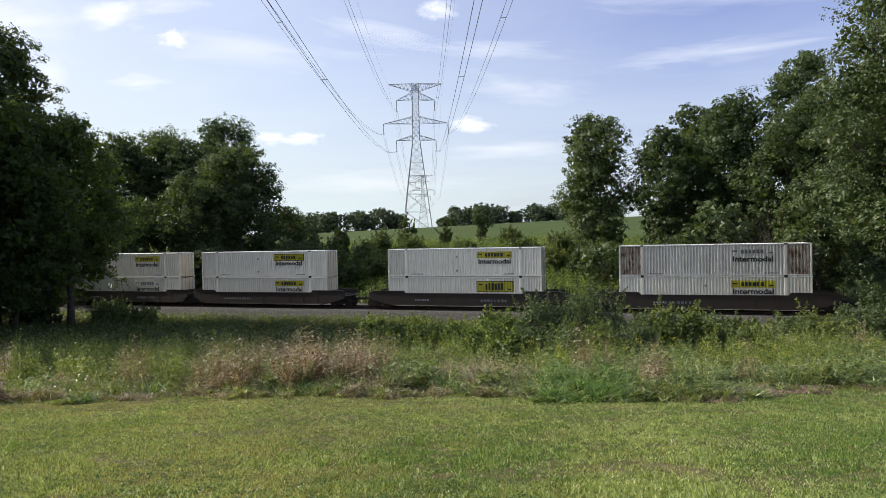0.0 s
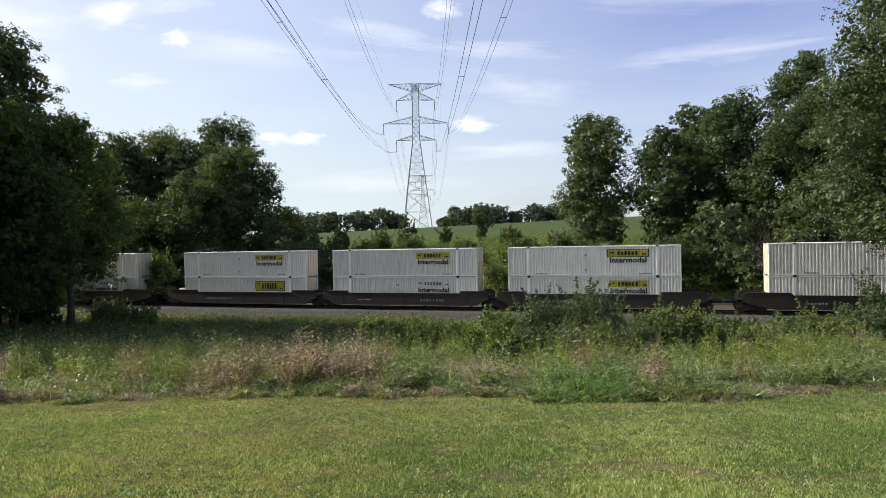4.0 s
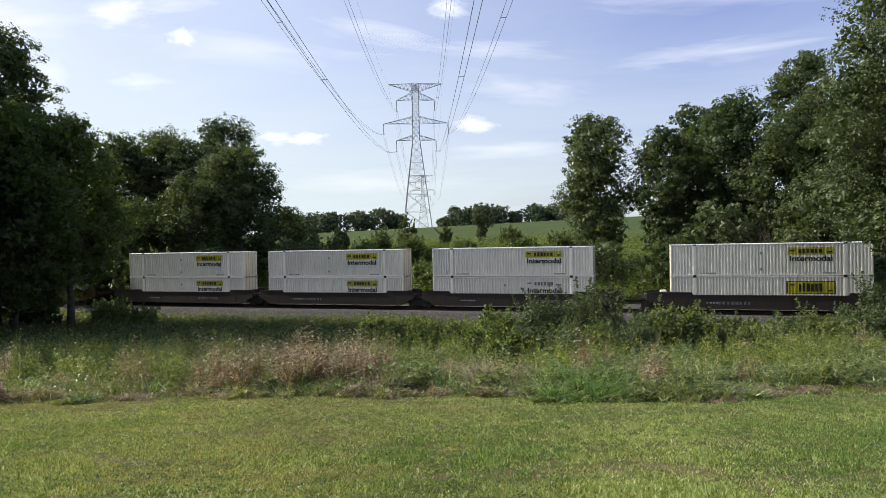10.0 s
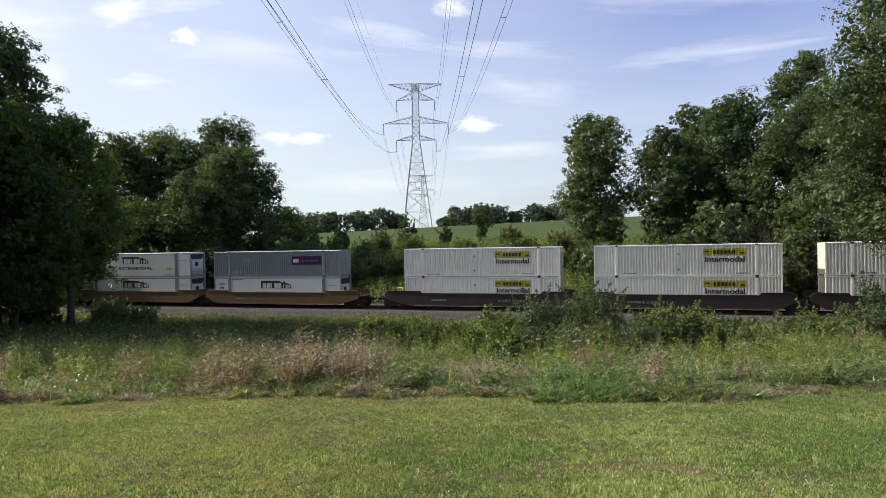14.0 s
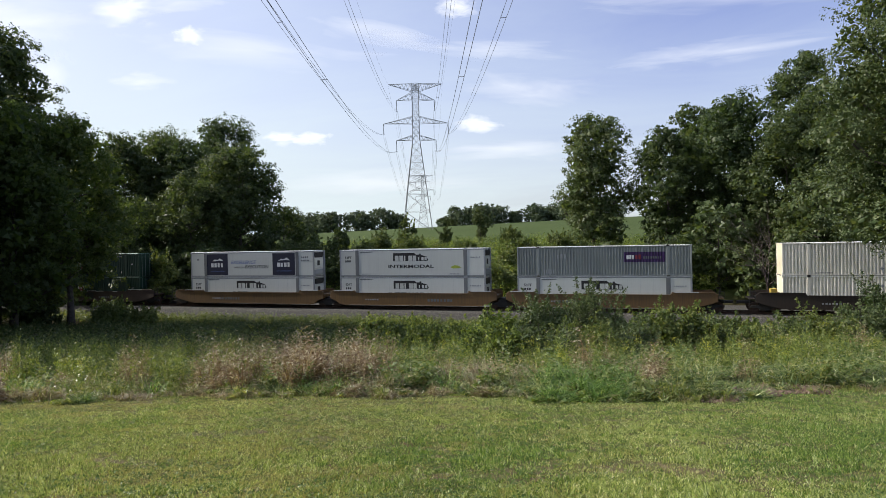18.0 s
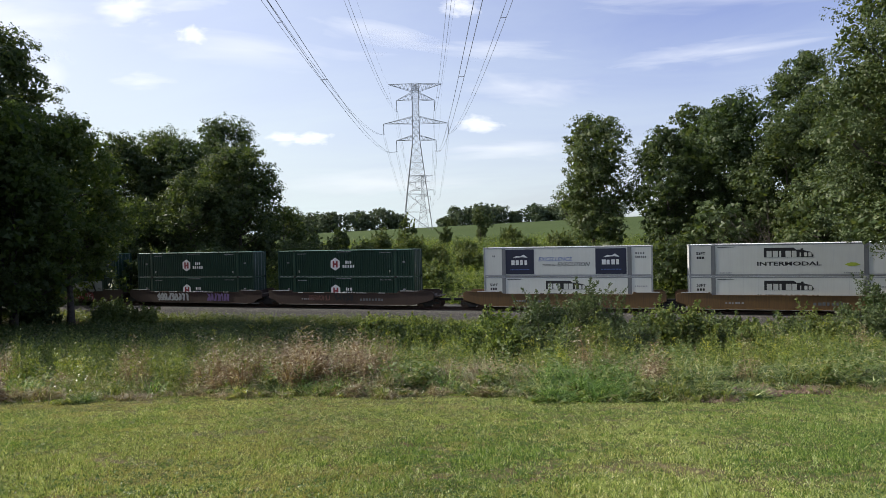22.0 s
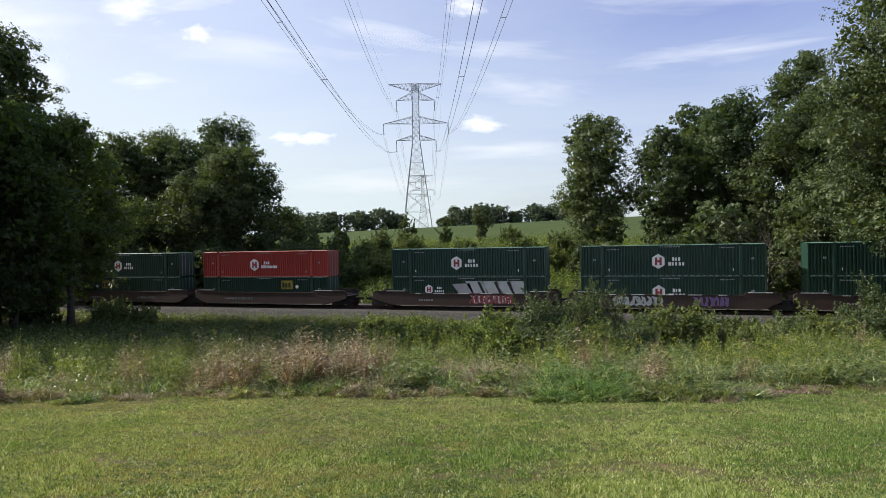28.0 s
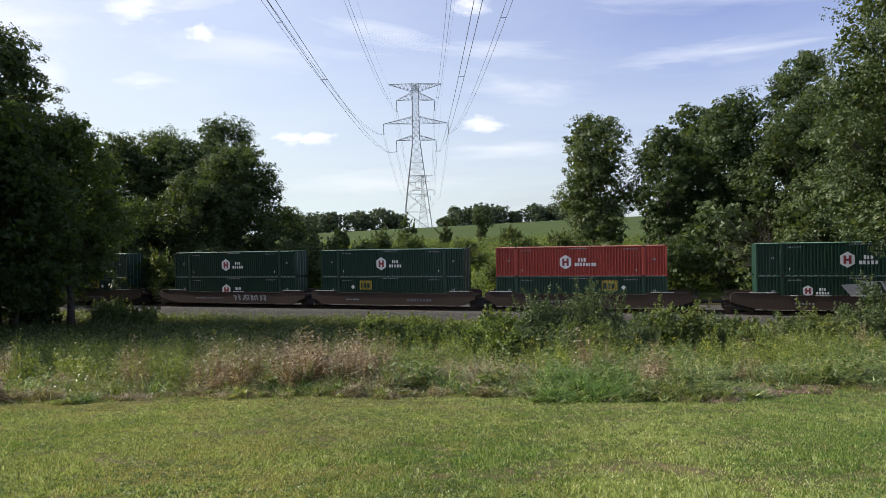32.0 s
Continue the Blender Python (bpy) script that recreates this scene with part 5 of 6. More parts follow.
# ---- power line ----
def lattice(levels, bays, r):
    """Bracing between the four legs, bay by bay; levels maps a height to the half width there."""
    segs = []
    for z0, z1 in bays:
        a, b = levels(z0), levels(z1)
        ca = [(-a, -a, z0), (a, -a, z0), (a, a, z0), (-a, a, z0)]
        cb = [(-b, -b, z1), (b, -b, z1), (b, b, z1), (-b, b, z1)]
        for i in range(4):
            j = (i + 1) % 4
            segs += [(ca[i], cb[j], r, r), (ca[j], cb[i], r, r), (cb[i], cb[j], r, r)]
    return segs


ARMS = ((37.8, 39.7, 7.6, 39.6), (37.4, 35.2, 5.3, 35.2), (30.6, 28.7, 9.05, 28.7), (25.4, 24.0, 5.55, 24.0))
HANG = ((5.3, 35.2), (9.05, 28.7), (5.55, 24.0))


def pylon(x, y, z, turn):
    ob = new("power_pylon")
    ob.matrix_basis = pose(x, y, z, 0, 0, turn)

    def half(h):
        return float(np.interp(h, [-2, 11.5, 24.5, 40], [4.15, 2.55, 0.95, 0.9]))
    hs = [-1.5, 4, 9, 12, 16, 20, 24.5, 31, 37.6, 39.8]
    for sx in (-1, 1):
        for sy in (-1, 1):
            segs = [((sx * half(a), sy * half(a), a), (sx * half(b), sy * half(b), b), 0.10, 0.09) for a, b in zip(hs[:-1], hs[1:])]
            v, f = tubes(segs, 4)
            child("leg", mesh_np("leg", v, f, STEEL), ob)
    for a, b in zip(hs[:-1], hs[1:]):
        steps = 1 if b < 12.5 else 2 if b <= 24.5 else 4
        zs = np.linspace(a, b, steps + 1)
        v, f = tubes(lattice(half, list(zip(zs[:-1], zs[1:])), 0.038), 4)
        child("bracing", mesh_np("bracing", v, f, STEEL), ob)
    for k, (body, tip_z, out, level) in enumerate(ARMS):
        for s in (-1, 1):
            segs = []
            for yy in (-0.9, 0.9):
                top0, low0 = (body + (1.9 if k == 0 else 0.0), level - (0.0 if k else 1.9))
                root_top, root_low = (0.9 * s, yy, top0 if k == 0 else body), (0.9 * s, yy, low0)
                tip = (out * s, 0, tip_z)
                segs += [(root_top, tip, 0.06, 0.05), (root_low, tip, 0.06, 0.05)]
                n = 6 if out > 7 else 4
                for i in range(n):
                    f0, f1 = i / n, (i + 0.5) / n
                    f2 = (i + 1) / n
                    P = lambda r, f: tuple(np.array(r) * (1 - f) + np.array(tip) * f)
                    segs += [(P(root_low, f0), P(root_top, f1), 0.03, 0.03), (P(root_top, f1), P(root_low, f2), 0.03, 0.03)]
            v, f = tubes(segs, 4)
            child("cross_arm", mesh_np("cross_arm", v, f, STEEL), ob)
    for out, zz in HANG:
        for s in (-1, 1):
            segs = [((out * s, 0, zz - 0.25 * i), (out * s, 0, zz - 0.25 * i - 0.16), 0.15, 0.08) for i in range(11)] + [((out * s, 0, zz), (out * s, 0, zz - 3.0), 0.05, 0.05), ((out * s - 0.25, 0, zz - 3.0), (out * s + 0.25, 0, zz - 3.0), 0.06, 0.06)]
            v, f = tubes(segs, 6)
            child("insulator", mesh_np("insulator", v, f, CABLE, True), ob, "dark hanging insulator string")
    return tagged(ob, "grey steel lattice pylon carrying two circuits", "pylon", "pylons of the line")


LINE = [(0.26, -114.0, 10.96), (-6.87, 180.0, 10.96), (-14.0, 474.0, 14.7)]
TURN = math.degrees(-PSI) + math.degrees(math.atan(0.02425))
for u, w, z in LINE:
    pylon(*spot(u, w), z, TURN)


def cable(p, q, sag, r, name, label):
    n = 56
    f = np.linspace(0, 1, n + 1)
    pts = np.outer(1 - f, p) + np.outer(f, q)
    pts[:, 2] -= 4 * sag * f * (1 - f)
    v, fc = polytube(pts, r)
    ob = tagged(new(name, mesh_np(name, v, fc, CABLE, True)), label, "cable", "cables of the line")
    return pts


for k in range(2):
    (u0, w0, z0), (u1, w1, z1) = LINE[k], LINE[k + 1]
    for out, zz in HANG:
        for s in (-1, 1):
            for d in (-0.23, 0.23):
                a, b = spot(u0 + out * s + d, w0), spot(u1 + out * s + d, w1)
                cable((*a, z0 + zz - 3.0), (*b, z1 + zz - 3.0), 11.9 if k == 0 else 10.0, 0.021, "power_cable", "dark bundled power cable sagging between pylons")
            if k == 0:
                for fr in (0.2, 0.565, 0.85):
                    a, b = np.array((*spot(u0 + out * s, w0), z0 + zz - 3.0)), np.array((*spot(u1 + out * s, w1), z1 + zz - 3.0))
                    c = a * (1 - fr) + b * fr - (0, 0, 4 * 11.9 * fr * (1 - fr))
                    e = np.array((math.cos(PSI), -math.sin(PSI), 0)) * 0.23
                    v, f = tubes([(c - e, c + e, 0.025, 0.025)], 4)
                    tagged(new("cable_spacer", mesh_np("cable_spacer", v, f, CABLE)), "small spacer bar between bundled cables", "spacer", "spacers of the line")
    for s in (-1, 1):
        a, b = spot(u0 + 7.6 * s, w0), spot(u1 + 7.6 * s, w1)
        cable((*a, z0 + 39.6), (*b, z1 + 39.6), 8.0, 0.012, "shield_wire", "thin shield wire above the power cables")

# ---- clouds ----
def cloud_mat(name, soft, cover, bright, streak=1.0):
    m, n, l, b = blank(name)
    n.remove(b)
    tc = n.new("ShaderNodeTexCoord")
    oi = n.new("ShaderNodeObjectInfo")
    ad = n.new("ShaderNodeVectorMath")
    ad.operation = "ADD"
    mul = n.new("ShaderNodeVectorMath")
    mul.operation = "SCALE"
    mul.inputs["Scale"].default_value = 40.0
    cb = n.new("ShaderNodeCombineXYZ")
    l.new(oi.outputs["Random"], cb.inputs[0])
    l.new(oi.outputs["Random"], cb.inputs[2])
    l.new(cb.outputs[0], mul.inputs[0])
    l.new(tc.outputs["Object"], ad.inputs[0])
    l.new(mul.outputs[0], ad.inputs[1])
    mp = n.new("ShaderNodeMapping")
    mp.inputs["Scale"].default_value = (1.0, 1.0, streak)
    l.new(ad.outputs[0], mp.inputs[0])
    t = n.new("ShaderNodeTexNoise")
    t.inputs["Scale"].default_value, t.inputs["Detail"].default_value, t.inputs["Roughness"].default_value = 1.7, 6, 0.55
    t.inputs["Distortion"].default_value = 0.5
    l.new(mp.outputs[0], t.inputs["Vector"])
    ln = n.new("ShaderNodeVectorMath")
    ln.operation = "LENGTH"
    l.new(tc.outputs["Object"], ln.inputs[0])
    fall = n.new("ShaderNodeMapRange")
    fall.inputs["From Min"].default_value, fall.inputs["From Max"].default_value = 1.0, 0.0
    l.new(ln.outputs["Value"], fall.inputs["Value"])
    sm = n.new("ShaderNodeMath")
    sm.operation = "MULTIPLY_ADD"
    sm.inputs[1].default_value = 0.7
    l.new(fall.outputs[0], sm.inputs[0])
    l.new(t.outputs["Fac"], sm.inputs[2])
    al = n.new("ShaderNodeMapRange")
    al.inputs["From Min"].default_value, al.inputs["From Max"].default_value, al.inputs["To Max"].default_value = 0.76, 0.76 + soft, cover
    l.new(sm.outputs[0], al.inputs["Value"])
    edge = n.new("ShaderNodeMath")
    edge.operation = "MULTIPLY"
    ez = n.new("ShaderNodeMapRange")
    ez.inputs["From Min"].default_value, ez.inputs["From Max"].default_value = 0.0, 0.25
    l.new(fall.outputs[0], ez.inputs["Value"])
    l.new(al.outputs[0], edge.inputs[0])
    l.new(ez.outputs[0], edge.inputs[1])
    em, tp, mx = n.new("ShaderNodeEmission"), n.new("ShaderNodeBsdfTransparent"), n.new("ShaderNodeMixShader")
    em.inputs["Color"].default_value, em.inputs["Strength"].default_value = (0.97, 0.98, 1.0, 1), bright
    l.new(edge.outputs[0], mx.inputs[0])
    l.new(tp.outputs[0], mx.inputs[1])
    l.new(em.outputs[0], mx.inputs[2])
    l.new(mx.outputs[0], n["Material Output"].inputs["Surface"])
    return m


PUFF, WISP, VEIL = cloud_mat("cloud_puff", 0.5, 0.95, 1.0), cloud_mat("cloud_wisp", 0.9, 0.68, 0.96, 1.2), cloud_mat("cloud_veil", 0.9, 0.62, 0.94, 1.0)
FAR_SKY = 2200.0
RIGHT = Vector((math.cos(PSI), -math.sin(PSI), 0))
AHEAD = Vector((math.sin(PSI), math.cos(PSI), 0))


def sky_pose(a, e, tilt=0.0):
    """A place in the far sky: a and e are the tangents to the right of and above the camera's level line of sight."""
    p = EYE + (AHEAD + RIGHT * a + Vector((0, 0, 1)) * e) * FAR_SKY
    return Matrix.LocRotScale(p, Euler((0, tilt, -PSI)), None)


def cloud(a, e, ha, he, mat, label, tilt=0.0):
    """A thin sheet of cloud, domed towards the ground, of half widths ha and he."""
    n = 8
    g = np.linspace(-1, 1, n + 1)
    X, Z = np.meshgrid(g, g)
    v = np.stack([X, 0.08 * (X * X + Z * Z), Z], -1).reshape(-1, 3)
    i = (np.arange(n)[:, None] * (n + 1) + np.arange(n)[None, :]).ravel()
    ob = new("cloud", mesh_np("cloud", v, np.stack([i, i + 1, i + n + 2, i + n + 1], 1), mat, True))
    ob.matrix_basis = sky_pose(a, e, tilt) @ Matrix.Diagonal((ha * FAR_SKY, 60, he * FAR_SKY, 1))
    ob.visible_shadow = False
    return tagged(ob, label, "cloud", "clouds in the sky")


DRIFT = []
# start and end of the drift, half widths
for a0, e0, a1, e1, ha, he, mt in (
        (-0.510, 0.358, -0.473, 0.367, 0.085, 0.034, PUFF), (-0.425, 0.374, -0.390, 0.378, 0.130, 0.030, WISP), (-0.412, 0.321, -0.369, 0.329, 0.040, 0.027, PUFF),
        (0.000, 0.357, 0.052, 0.362, 0.052, 0.027, PUFF), (-0.214, 0.161, -0.193, 0.161, 0.048, 0.018, PUFF), (-0.262, 0.163, -0.231, 0.162, 0.048, 0.017, PUFF),
        (0.050, 0.177, 0.069, 0.177, 0.068, 0.025, PUFF), (-0.470, 0.255, -0.462, 0.257, 0.075, 0.024, WISP)):
    DRIFT.append((cloud(a0, e0, ha, he, mt, "small white fair-weather cloud in a hazy sky"), a0, e0, a1, e1))
# place, half widths, cloud stuff, tilt
for a, e, ha, he, mt, tilt in (
        (0.085, 0.293, 0.20, 0.026, WISP, 0.06), (0.455, 0.283, 0.26, 0.032, WISP, -0.10), (0.14, 0.230, 0.19, 0.045, VEIL, 0.08), (0.10, 0.135, 0.20, 0.026, WISP, 0.0), (-0.66, 0.352, 0.18, 0.060, WISP, 0.06),
        (0.45, 0.370, 0.32, 0.040, VEIL, -0.03), (-0.085, 0.320, 0.17, 0.032, VEIL, 0.22), (-0.10, 0.09, 0.26, 0.035, VEIL, 0.0), (-0.61, 0.275, 0.07, 0.06, WISP, 0.9), (-0.30, 0.30, 0.30, 0.05, VEIL, 0.1)):
    cloud(a, e, ha, he, mt, "thin white streak of high cloud", tilt)

# ---- lawn ----
def bell(v, a, b, s):
    return smooth((v - a) / s) * smooth((b - v) / s)


def spikes(p, h, wd, lean, rng, mat, name):
    """Short grass: one pointed triangle for every place."""
    n = len(p)
    a, b = rng.random(n) * 2 * np.pi, rng.random(n) * 2 * np.pi
    side = np.stack([np.cos(a), np.sin(a), np.zeros(n)], 1) * wd[:, None] * 0.5
    tip = p + np.stack([np.cos(b) * lean * h, np.sin(b) * lean * h, h], 1)
    v = np.stack([p - side, p + side, tip], 1).reshape(-1, 3)
    return mesh_np(name, v, np.arange(n * 3).reshape(-1, 3), mat)


def lawn_edge(u):
    base = np.interp(u, [-10, -3, 0, 1.5, 3, 4.8, 6, 9.5], [15.1, 15.0, 14.5, 13.8, 13.2, 12.5, 13.1, 13.6])
    return base + 0.16 * np.sin(u * 0.9) + 0.2 * np.sin(u * 1.9 + 1) + 0.14 * np.sin(u * 5.3) + 0.1 * np.sin(u * 11.7)


def tuft(rng, p, per, spread):
    """Places round every tuft, with the tuft's number."""
    k = np.repeat(np.arange(len(p)), per)
    q = p[k] + np.concatenate([rng.normal(size=(len(k), 2)) * np.repeat(spread, per)[:, None], np.zeros((len(k), 1))], 1)
    q[:, 2] = ground_z(q[:, 0], q[:, 1])
    return q, k


rg = np.random.default_rng(21)
u, w, p = scatter(rg, 135000, 5.3, 16.4, 1.45, 0.72, 0.6)
mottle = field(p[:, 0], p[:, 1], 6.0, 1.1)
bare = field(u * 0.55 + w * 0.2, w * 1.3, 1.0, 2.0) + 0.7 * (mottle - 0.5)
fringe = smooth((w - lawn_edge(u)) / 0.8)
green_side = smooth((u / w + 0.1) / 0.5)
worn_edge = bell(lawn_edge(u) - w, 0.0, 1.6, 0.5) * smooth((0.1 - u / w) / 0.1)
ok = (w < lawn_edge(u) + 0.9) & (rg.random(len(u)) > 0.75 * smooth((bare - 0.74) / 0.2))
dry = rg.random(len(u)) < 0.10 + 0.20 * smooth(0.3 - u / 8) + 0.3 * fringe + 0.3 * worn_edge + 0.5 * smooth((field(p[:, 0], p[:, 1], 0.6, 5.0) + 0.4 * (mottle - 0.5) - 0.5) / 0.3) * (1 - 0.6 * green_side)
kind = rg.random(len(u))
lush = field(p[:, 0], p[:, 1], 0.42, 7.3) + 0.45 * (mottle - 0.5) + 0.25 * smooth((u / w - 0.15) / 0.3) + 0.35 * bell(u / w, -0.75, -0.35, 0.15) * bell(w, 5.0, 7.6, 0.9) > 0.62
for sel, mt, nm, text in ((ok & ~dry & (kind < 0.9) & ~lush, LAWN_BLADE, "lawn_grass", "short mown green lawn grass"), (ok & ~dry & (kind < 0.92) & lush, LAWN_LUSH, "lush_lawn_grass", "deeper green patches of mown lawn grass"), (ok & dry, STRAW, "dry_lawn_grass", "dry straw-coloured blades in the mown lawn")):
    q, k = tuft(rg, p[sel], 6, 0.012 + 0.03 * rg.random(sel.sum()))
    n = len(q)
    vig = (0.25 + 0.6 * field(p[sel][:, 0], p[sel][:, 1], 1.6, 0.4) + 0.95 * field(p[sel][:, 0], p[sel][:, 1], 5.0, 2.4) ** 2)[k]
    hh = (0.018 + 0.036 * rg.random(n)) * vig * (1 + 2.6 * fringe[sel][k]) * (0.6 if mt is STRAW else 1.0)
    tagged(new(nm, spikes(q, hh, 0.0045 + 0.006 * rg.random(n), 0.15 + 1.2 * rg.random(n) ** 1.5, rg, mt, nm)), text, "grass", kind="stuff")
sel = ok & (kind > 0.93) & (field(p[:, 0], p[:, 1], 1.1, 3.3) > 0.55)
q, k = tuft(rg, p[sel], 5, np.full(sel.sum(), 0.04))
q[:, 2] += 0.012 + 0.03 * rg.random(len(q))
tagged(new("clover", leaves(q, unit(rg.normal(size=q.shape) * 0.5 + (0, 0, 1)), 0.018 + 0.016 * rg.random(len(q)), CLOVER, "clover", rg, 0.8)), "dark low clover patches in the mown lawn", "clover", kind="stuff")
# dead thatch on the worn spots
u2, w2, p2 = scatter(rg, 16000, 5.3, 15.4, 1.3, 0.72, 0.6)
ok2 = (w2 < lawn_edge(u2)) & (field(u2 * 0.55 + w2 * 0.2, w2 * 1.3, 1.0, 2.0) > 0.6)
q, k = tuft(rg, p2[ok2], 5, np.full(ok2.sum(), 0.04))
n = len(q)
tagged(new("lawn_thatch", spikes(q, 0.006 + 0.014 * rg.random(n), 0.004 + 0.005 * rg.random(n), 1.0 + 3.0 * rg.random(n), rg, DULL, "lawn_thatch")), "brown dead thatch on worn spots of the lawn", "grass litter", kind="stuff")
# long single blades that the mower missed
sel = ok & (kind > 0.905) & (kind < 0.925) & (mottle > 0.45)
n = int(sel.sum())
tagged(new("missed_grass", spikes(p[sel], 0.045 + 0.05 * rg.random(n), 0.006 + 0.004 * rg.random(n), 0.3 + 0.9 * rg.random(n), rg, STRAW, "missed_grass")), "long pale blades standing in the mown lawn", "grass", kind="stuff")

# ---- weeds ----
def stalks(p, h, rng, mat, name, per=12, leaf=0.12, slim=0.2, rise=(0.1, 1.1)):
    """Upright weeds: pointed leaves set round a stem, longest below half height."""
    n = len(p)
    lean = rng.normal(size=(n, 2)) * 0.13
    f = 0.1 + 0.9 * (np.arange(per)[None, :] + rng.random((n, per))) / per
    base = p[:, None, :] + np.stack([lean[:, :1] * f * h[:, None], lean[:, 1:] * f * h[:, None], f * h[:, None]], -1)
    a = np.arange(per)[None, :] * 2.4 + rng.random((n, 1)) * 6.3
    out = unit(np.stack([np.cos(a), np.sin(a), rise[0] + (rise[1] - rise[0]) * rng.random((n, per))], -1))
    ln = leaf * (0.6 + 0.7 * rng.random((n, per))) * (1.25 - 0.7 * f)
    side = np.stack([-np.sin(a), np.cos(a), np.zeros_like(a)], -1)
    roll = rng.normal(size=(n, per, 1)) * 0.6
    side = (side * np.cos(roll) + np.cross(out, side) * np.sin(roll)) * ln[..., None] * slim
    near = base + out * ln[..., None] * 0.25
    v = np.stack([near - side, near + side, base + out * ln[..., None] * (1, 1, 0.9)], 2).reshape(-1, 3)
    sp = p + np.concatenate([lean * h[:, None], h[:, None]], 1)
    b = rng.random(n) * 6.28
    s2 = np.stack([np.cos(b), np.sin(b), 0 * b], 1) * 0.008
    v2 = np.stack([p - s2, p + s2, sp], 1).reshape(-1, 3)
    v = np.concatenate([v, v2])
    return mesh_np(name, v, np.arange(len(v)).reshape(-1, 3), mat), sp


rg = np.random.default_rng(22)


def scrape(u, w):
    """Where the soil lies bare at the lawn's edge."""
    return np.maximum(bell(u / w, 0.405, 0.51, 0.03) * bell(w, 12.3, 15.0, 0.5), 0.7 * smooth((u / w - 0.5) / 0.03) * bell(w, 12.3, 14.6, 0.4))


def zone(n, w0, w1, keep, power=1.0, seed_rng=rg):
    """Places for weeds between the lawn and the track, thinned by keep(u, w, x, y)."""
    u, w, p = scatter(seed_rng, n, w0, w1, power, 0.74, 2.0)
    ok = (w > lawn_edge(u) - 0.35 + 1.3 * field(p[:, 0], p[:, 1], 1.7, 9.9) ** 1.5) & (p[:, 1] < 59.3) & (seed_rng.random(n) < keep(u, w, p[:, 0], p[:, 1]) * (1 - 0.9 * scrape(u, w)))
    return u[ok], w[ok], p[ok]


# Weeds grow in hummocks of one kind each; a hummock is domed, and the gaps between them are dark.
REED, THATCH, LUSH, COARSE, SPIRE, BROAD, MIXED = range(7)


def hummocks(n, w0, w1, power, size):
    u, w, p = zone(n, w0, w1, lambda u, w, x, y: 1 + 0 * u, power)
    t, x, y = u / w, p[:, 0], p[:, 1]
    edge = w - lawn_edge(u)
    lowest = bell(edge, -0.6, 1.6, 0.5)
    wt = np.zeros((len(u), 7)) + 1e-3
    wt[:, REED] = 6.0 * bell(t, -0.25, -0.085, 0.03) * bell(w, 16.2, 20.2, 0.5) + 2.2 * bell(t, -0.40, -0.35, 0.02) * bell(w, 15.0, 18, 0.7) + 0.12
    wt[:, THATCH] = 7.0 * bell(t, -0.03, 0.16, 0.03) * bell(w, 14.2, 19.2, 0.7) + 1.2 * bell(t, 0.27, 0.33, 0.03) * bell(w, 15, 19, 1.0) + 1.3 * lowest * smooth((0.1 - t) / 0.1) + 0.25
    wt[:, LUSH] = 6.0 * bell(t, 0.13, 0.33, 0.05) * bell(w, 12.4, 17.0, 0.8) + 0.15
    wt[:, COARSE] = 4.5 * smooth((t - 0.26) / 0.08) * bell(w, 12.4, 19, 1.5) + 1.2 * bell(edge, -0.5, 2.2, 0.6) + 2.5 * bell(t, -0.27, -0.06, 0.03) * bell(w, 14.4, 16.4, 0.4) + 0.9 * smooth((t + 0.2) / 0.2) * bell(w, 14, 22, 2)
    wt[:, SPIRE] = 2.6 * smooth((-0.26 - t) / 0.06) * bell(w, 16.2, 30, 1.5) + 4.0 * bell(t, 0.13, 0.30, 0.03) * bell(w, 17.5, 27, 1.5) + 4.0 * bell(t, 0.40, 0.62, 0.05) * bell(w, 17.5, 28, 1.5) + 1.0 * smooth((w - 18) / 4)
    wt[:, BROAD] = 5.0 * bell(t, -0.088, -0.02, 0.015) * bell(w, 14.8, 19.5, 0.6) + 1.5 * smooth((w - 18) / 4) * smooth((t + 0.3) / 0.2) + 0.5
    wt[:, MIXED] = 0.9 * (1 - bell(t, -0.25, 0.16, 0.04) * bell(w, 14.5, 19.5, 0.7))
    wt *= 0.25 + 1.5 * np.stack([field(x, y, 0.45, 10.0 + 1.7 * k) for k in range(7)], 1) ** 2
    wt /= wt.sum(1, keepdims=True)
    kind = (wt.cumsum(1) < rg.random((len(u), 1))).sum(1)
    rise = np.array([1.25, 0.75, 0.75, 0.58, 1.15, 0.85, 0.75])[kind] * (0.45 + 0.95 * rg.random(len(u)))
    rise *= np.where(np.isin(kind, (REED, LUSH)), 0.45, 0.2) + np.where(np.isin(kind, (REED, LUSH)), 0.55, 0.8) * smooth((edge + 0.3) / 2.0)
    return w, p, kind, rise, size * (0.7 + 0.7 * rg.random(len(u))) * (1 + 0.02 * (w - 14))


def spread_plants(sel, per):
    """Places of the plants of the hummocks sel: place, hummock, height over the dome, direction from its middle."""
    k = np.repeat(np.nonzero(sel)[0], per)
    d = rg.normal(size=(len(k), 2)) * 0.5
    q = HP[k] + np.concatenate([d * HS[k][:, None], np.zeros((len(k), 1))], 1)
    q[:, 2] = ground_z(q[:, 0], q[:, 1])
    far = np.linalg.norm(d, axis=1)
    return q, k, HH[k] * np.clip(1.12 - 0.5 * far ** 1.5, 0.3, 1.1), np.arctan2(d[:, 1], d[:, 0])


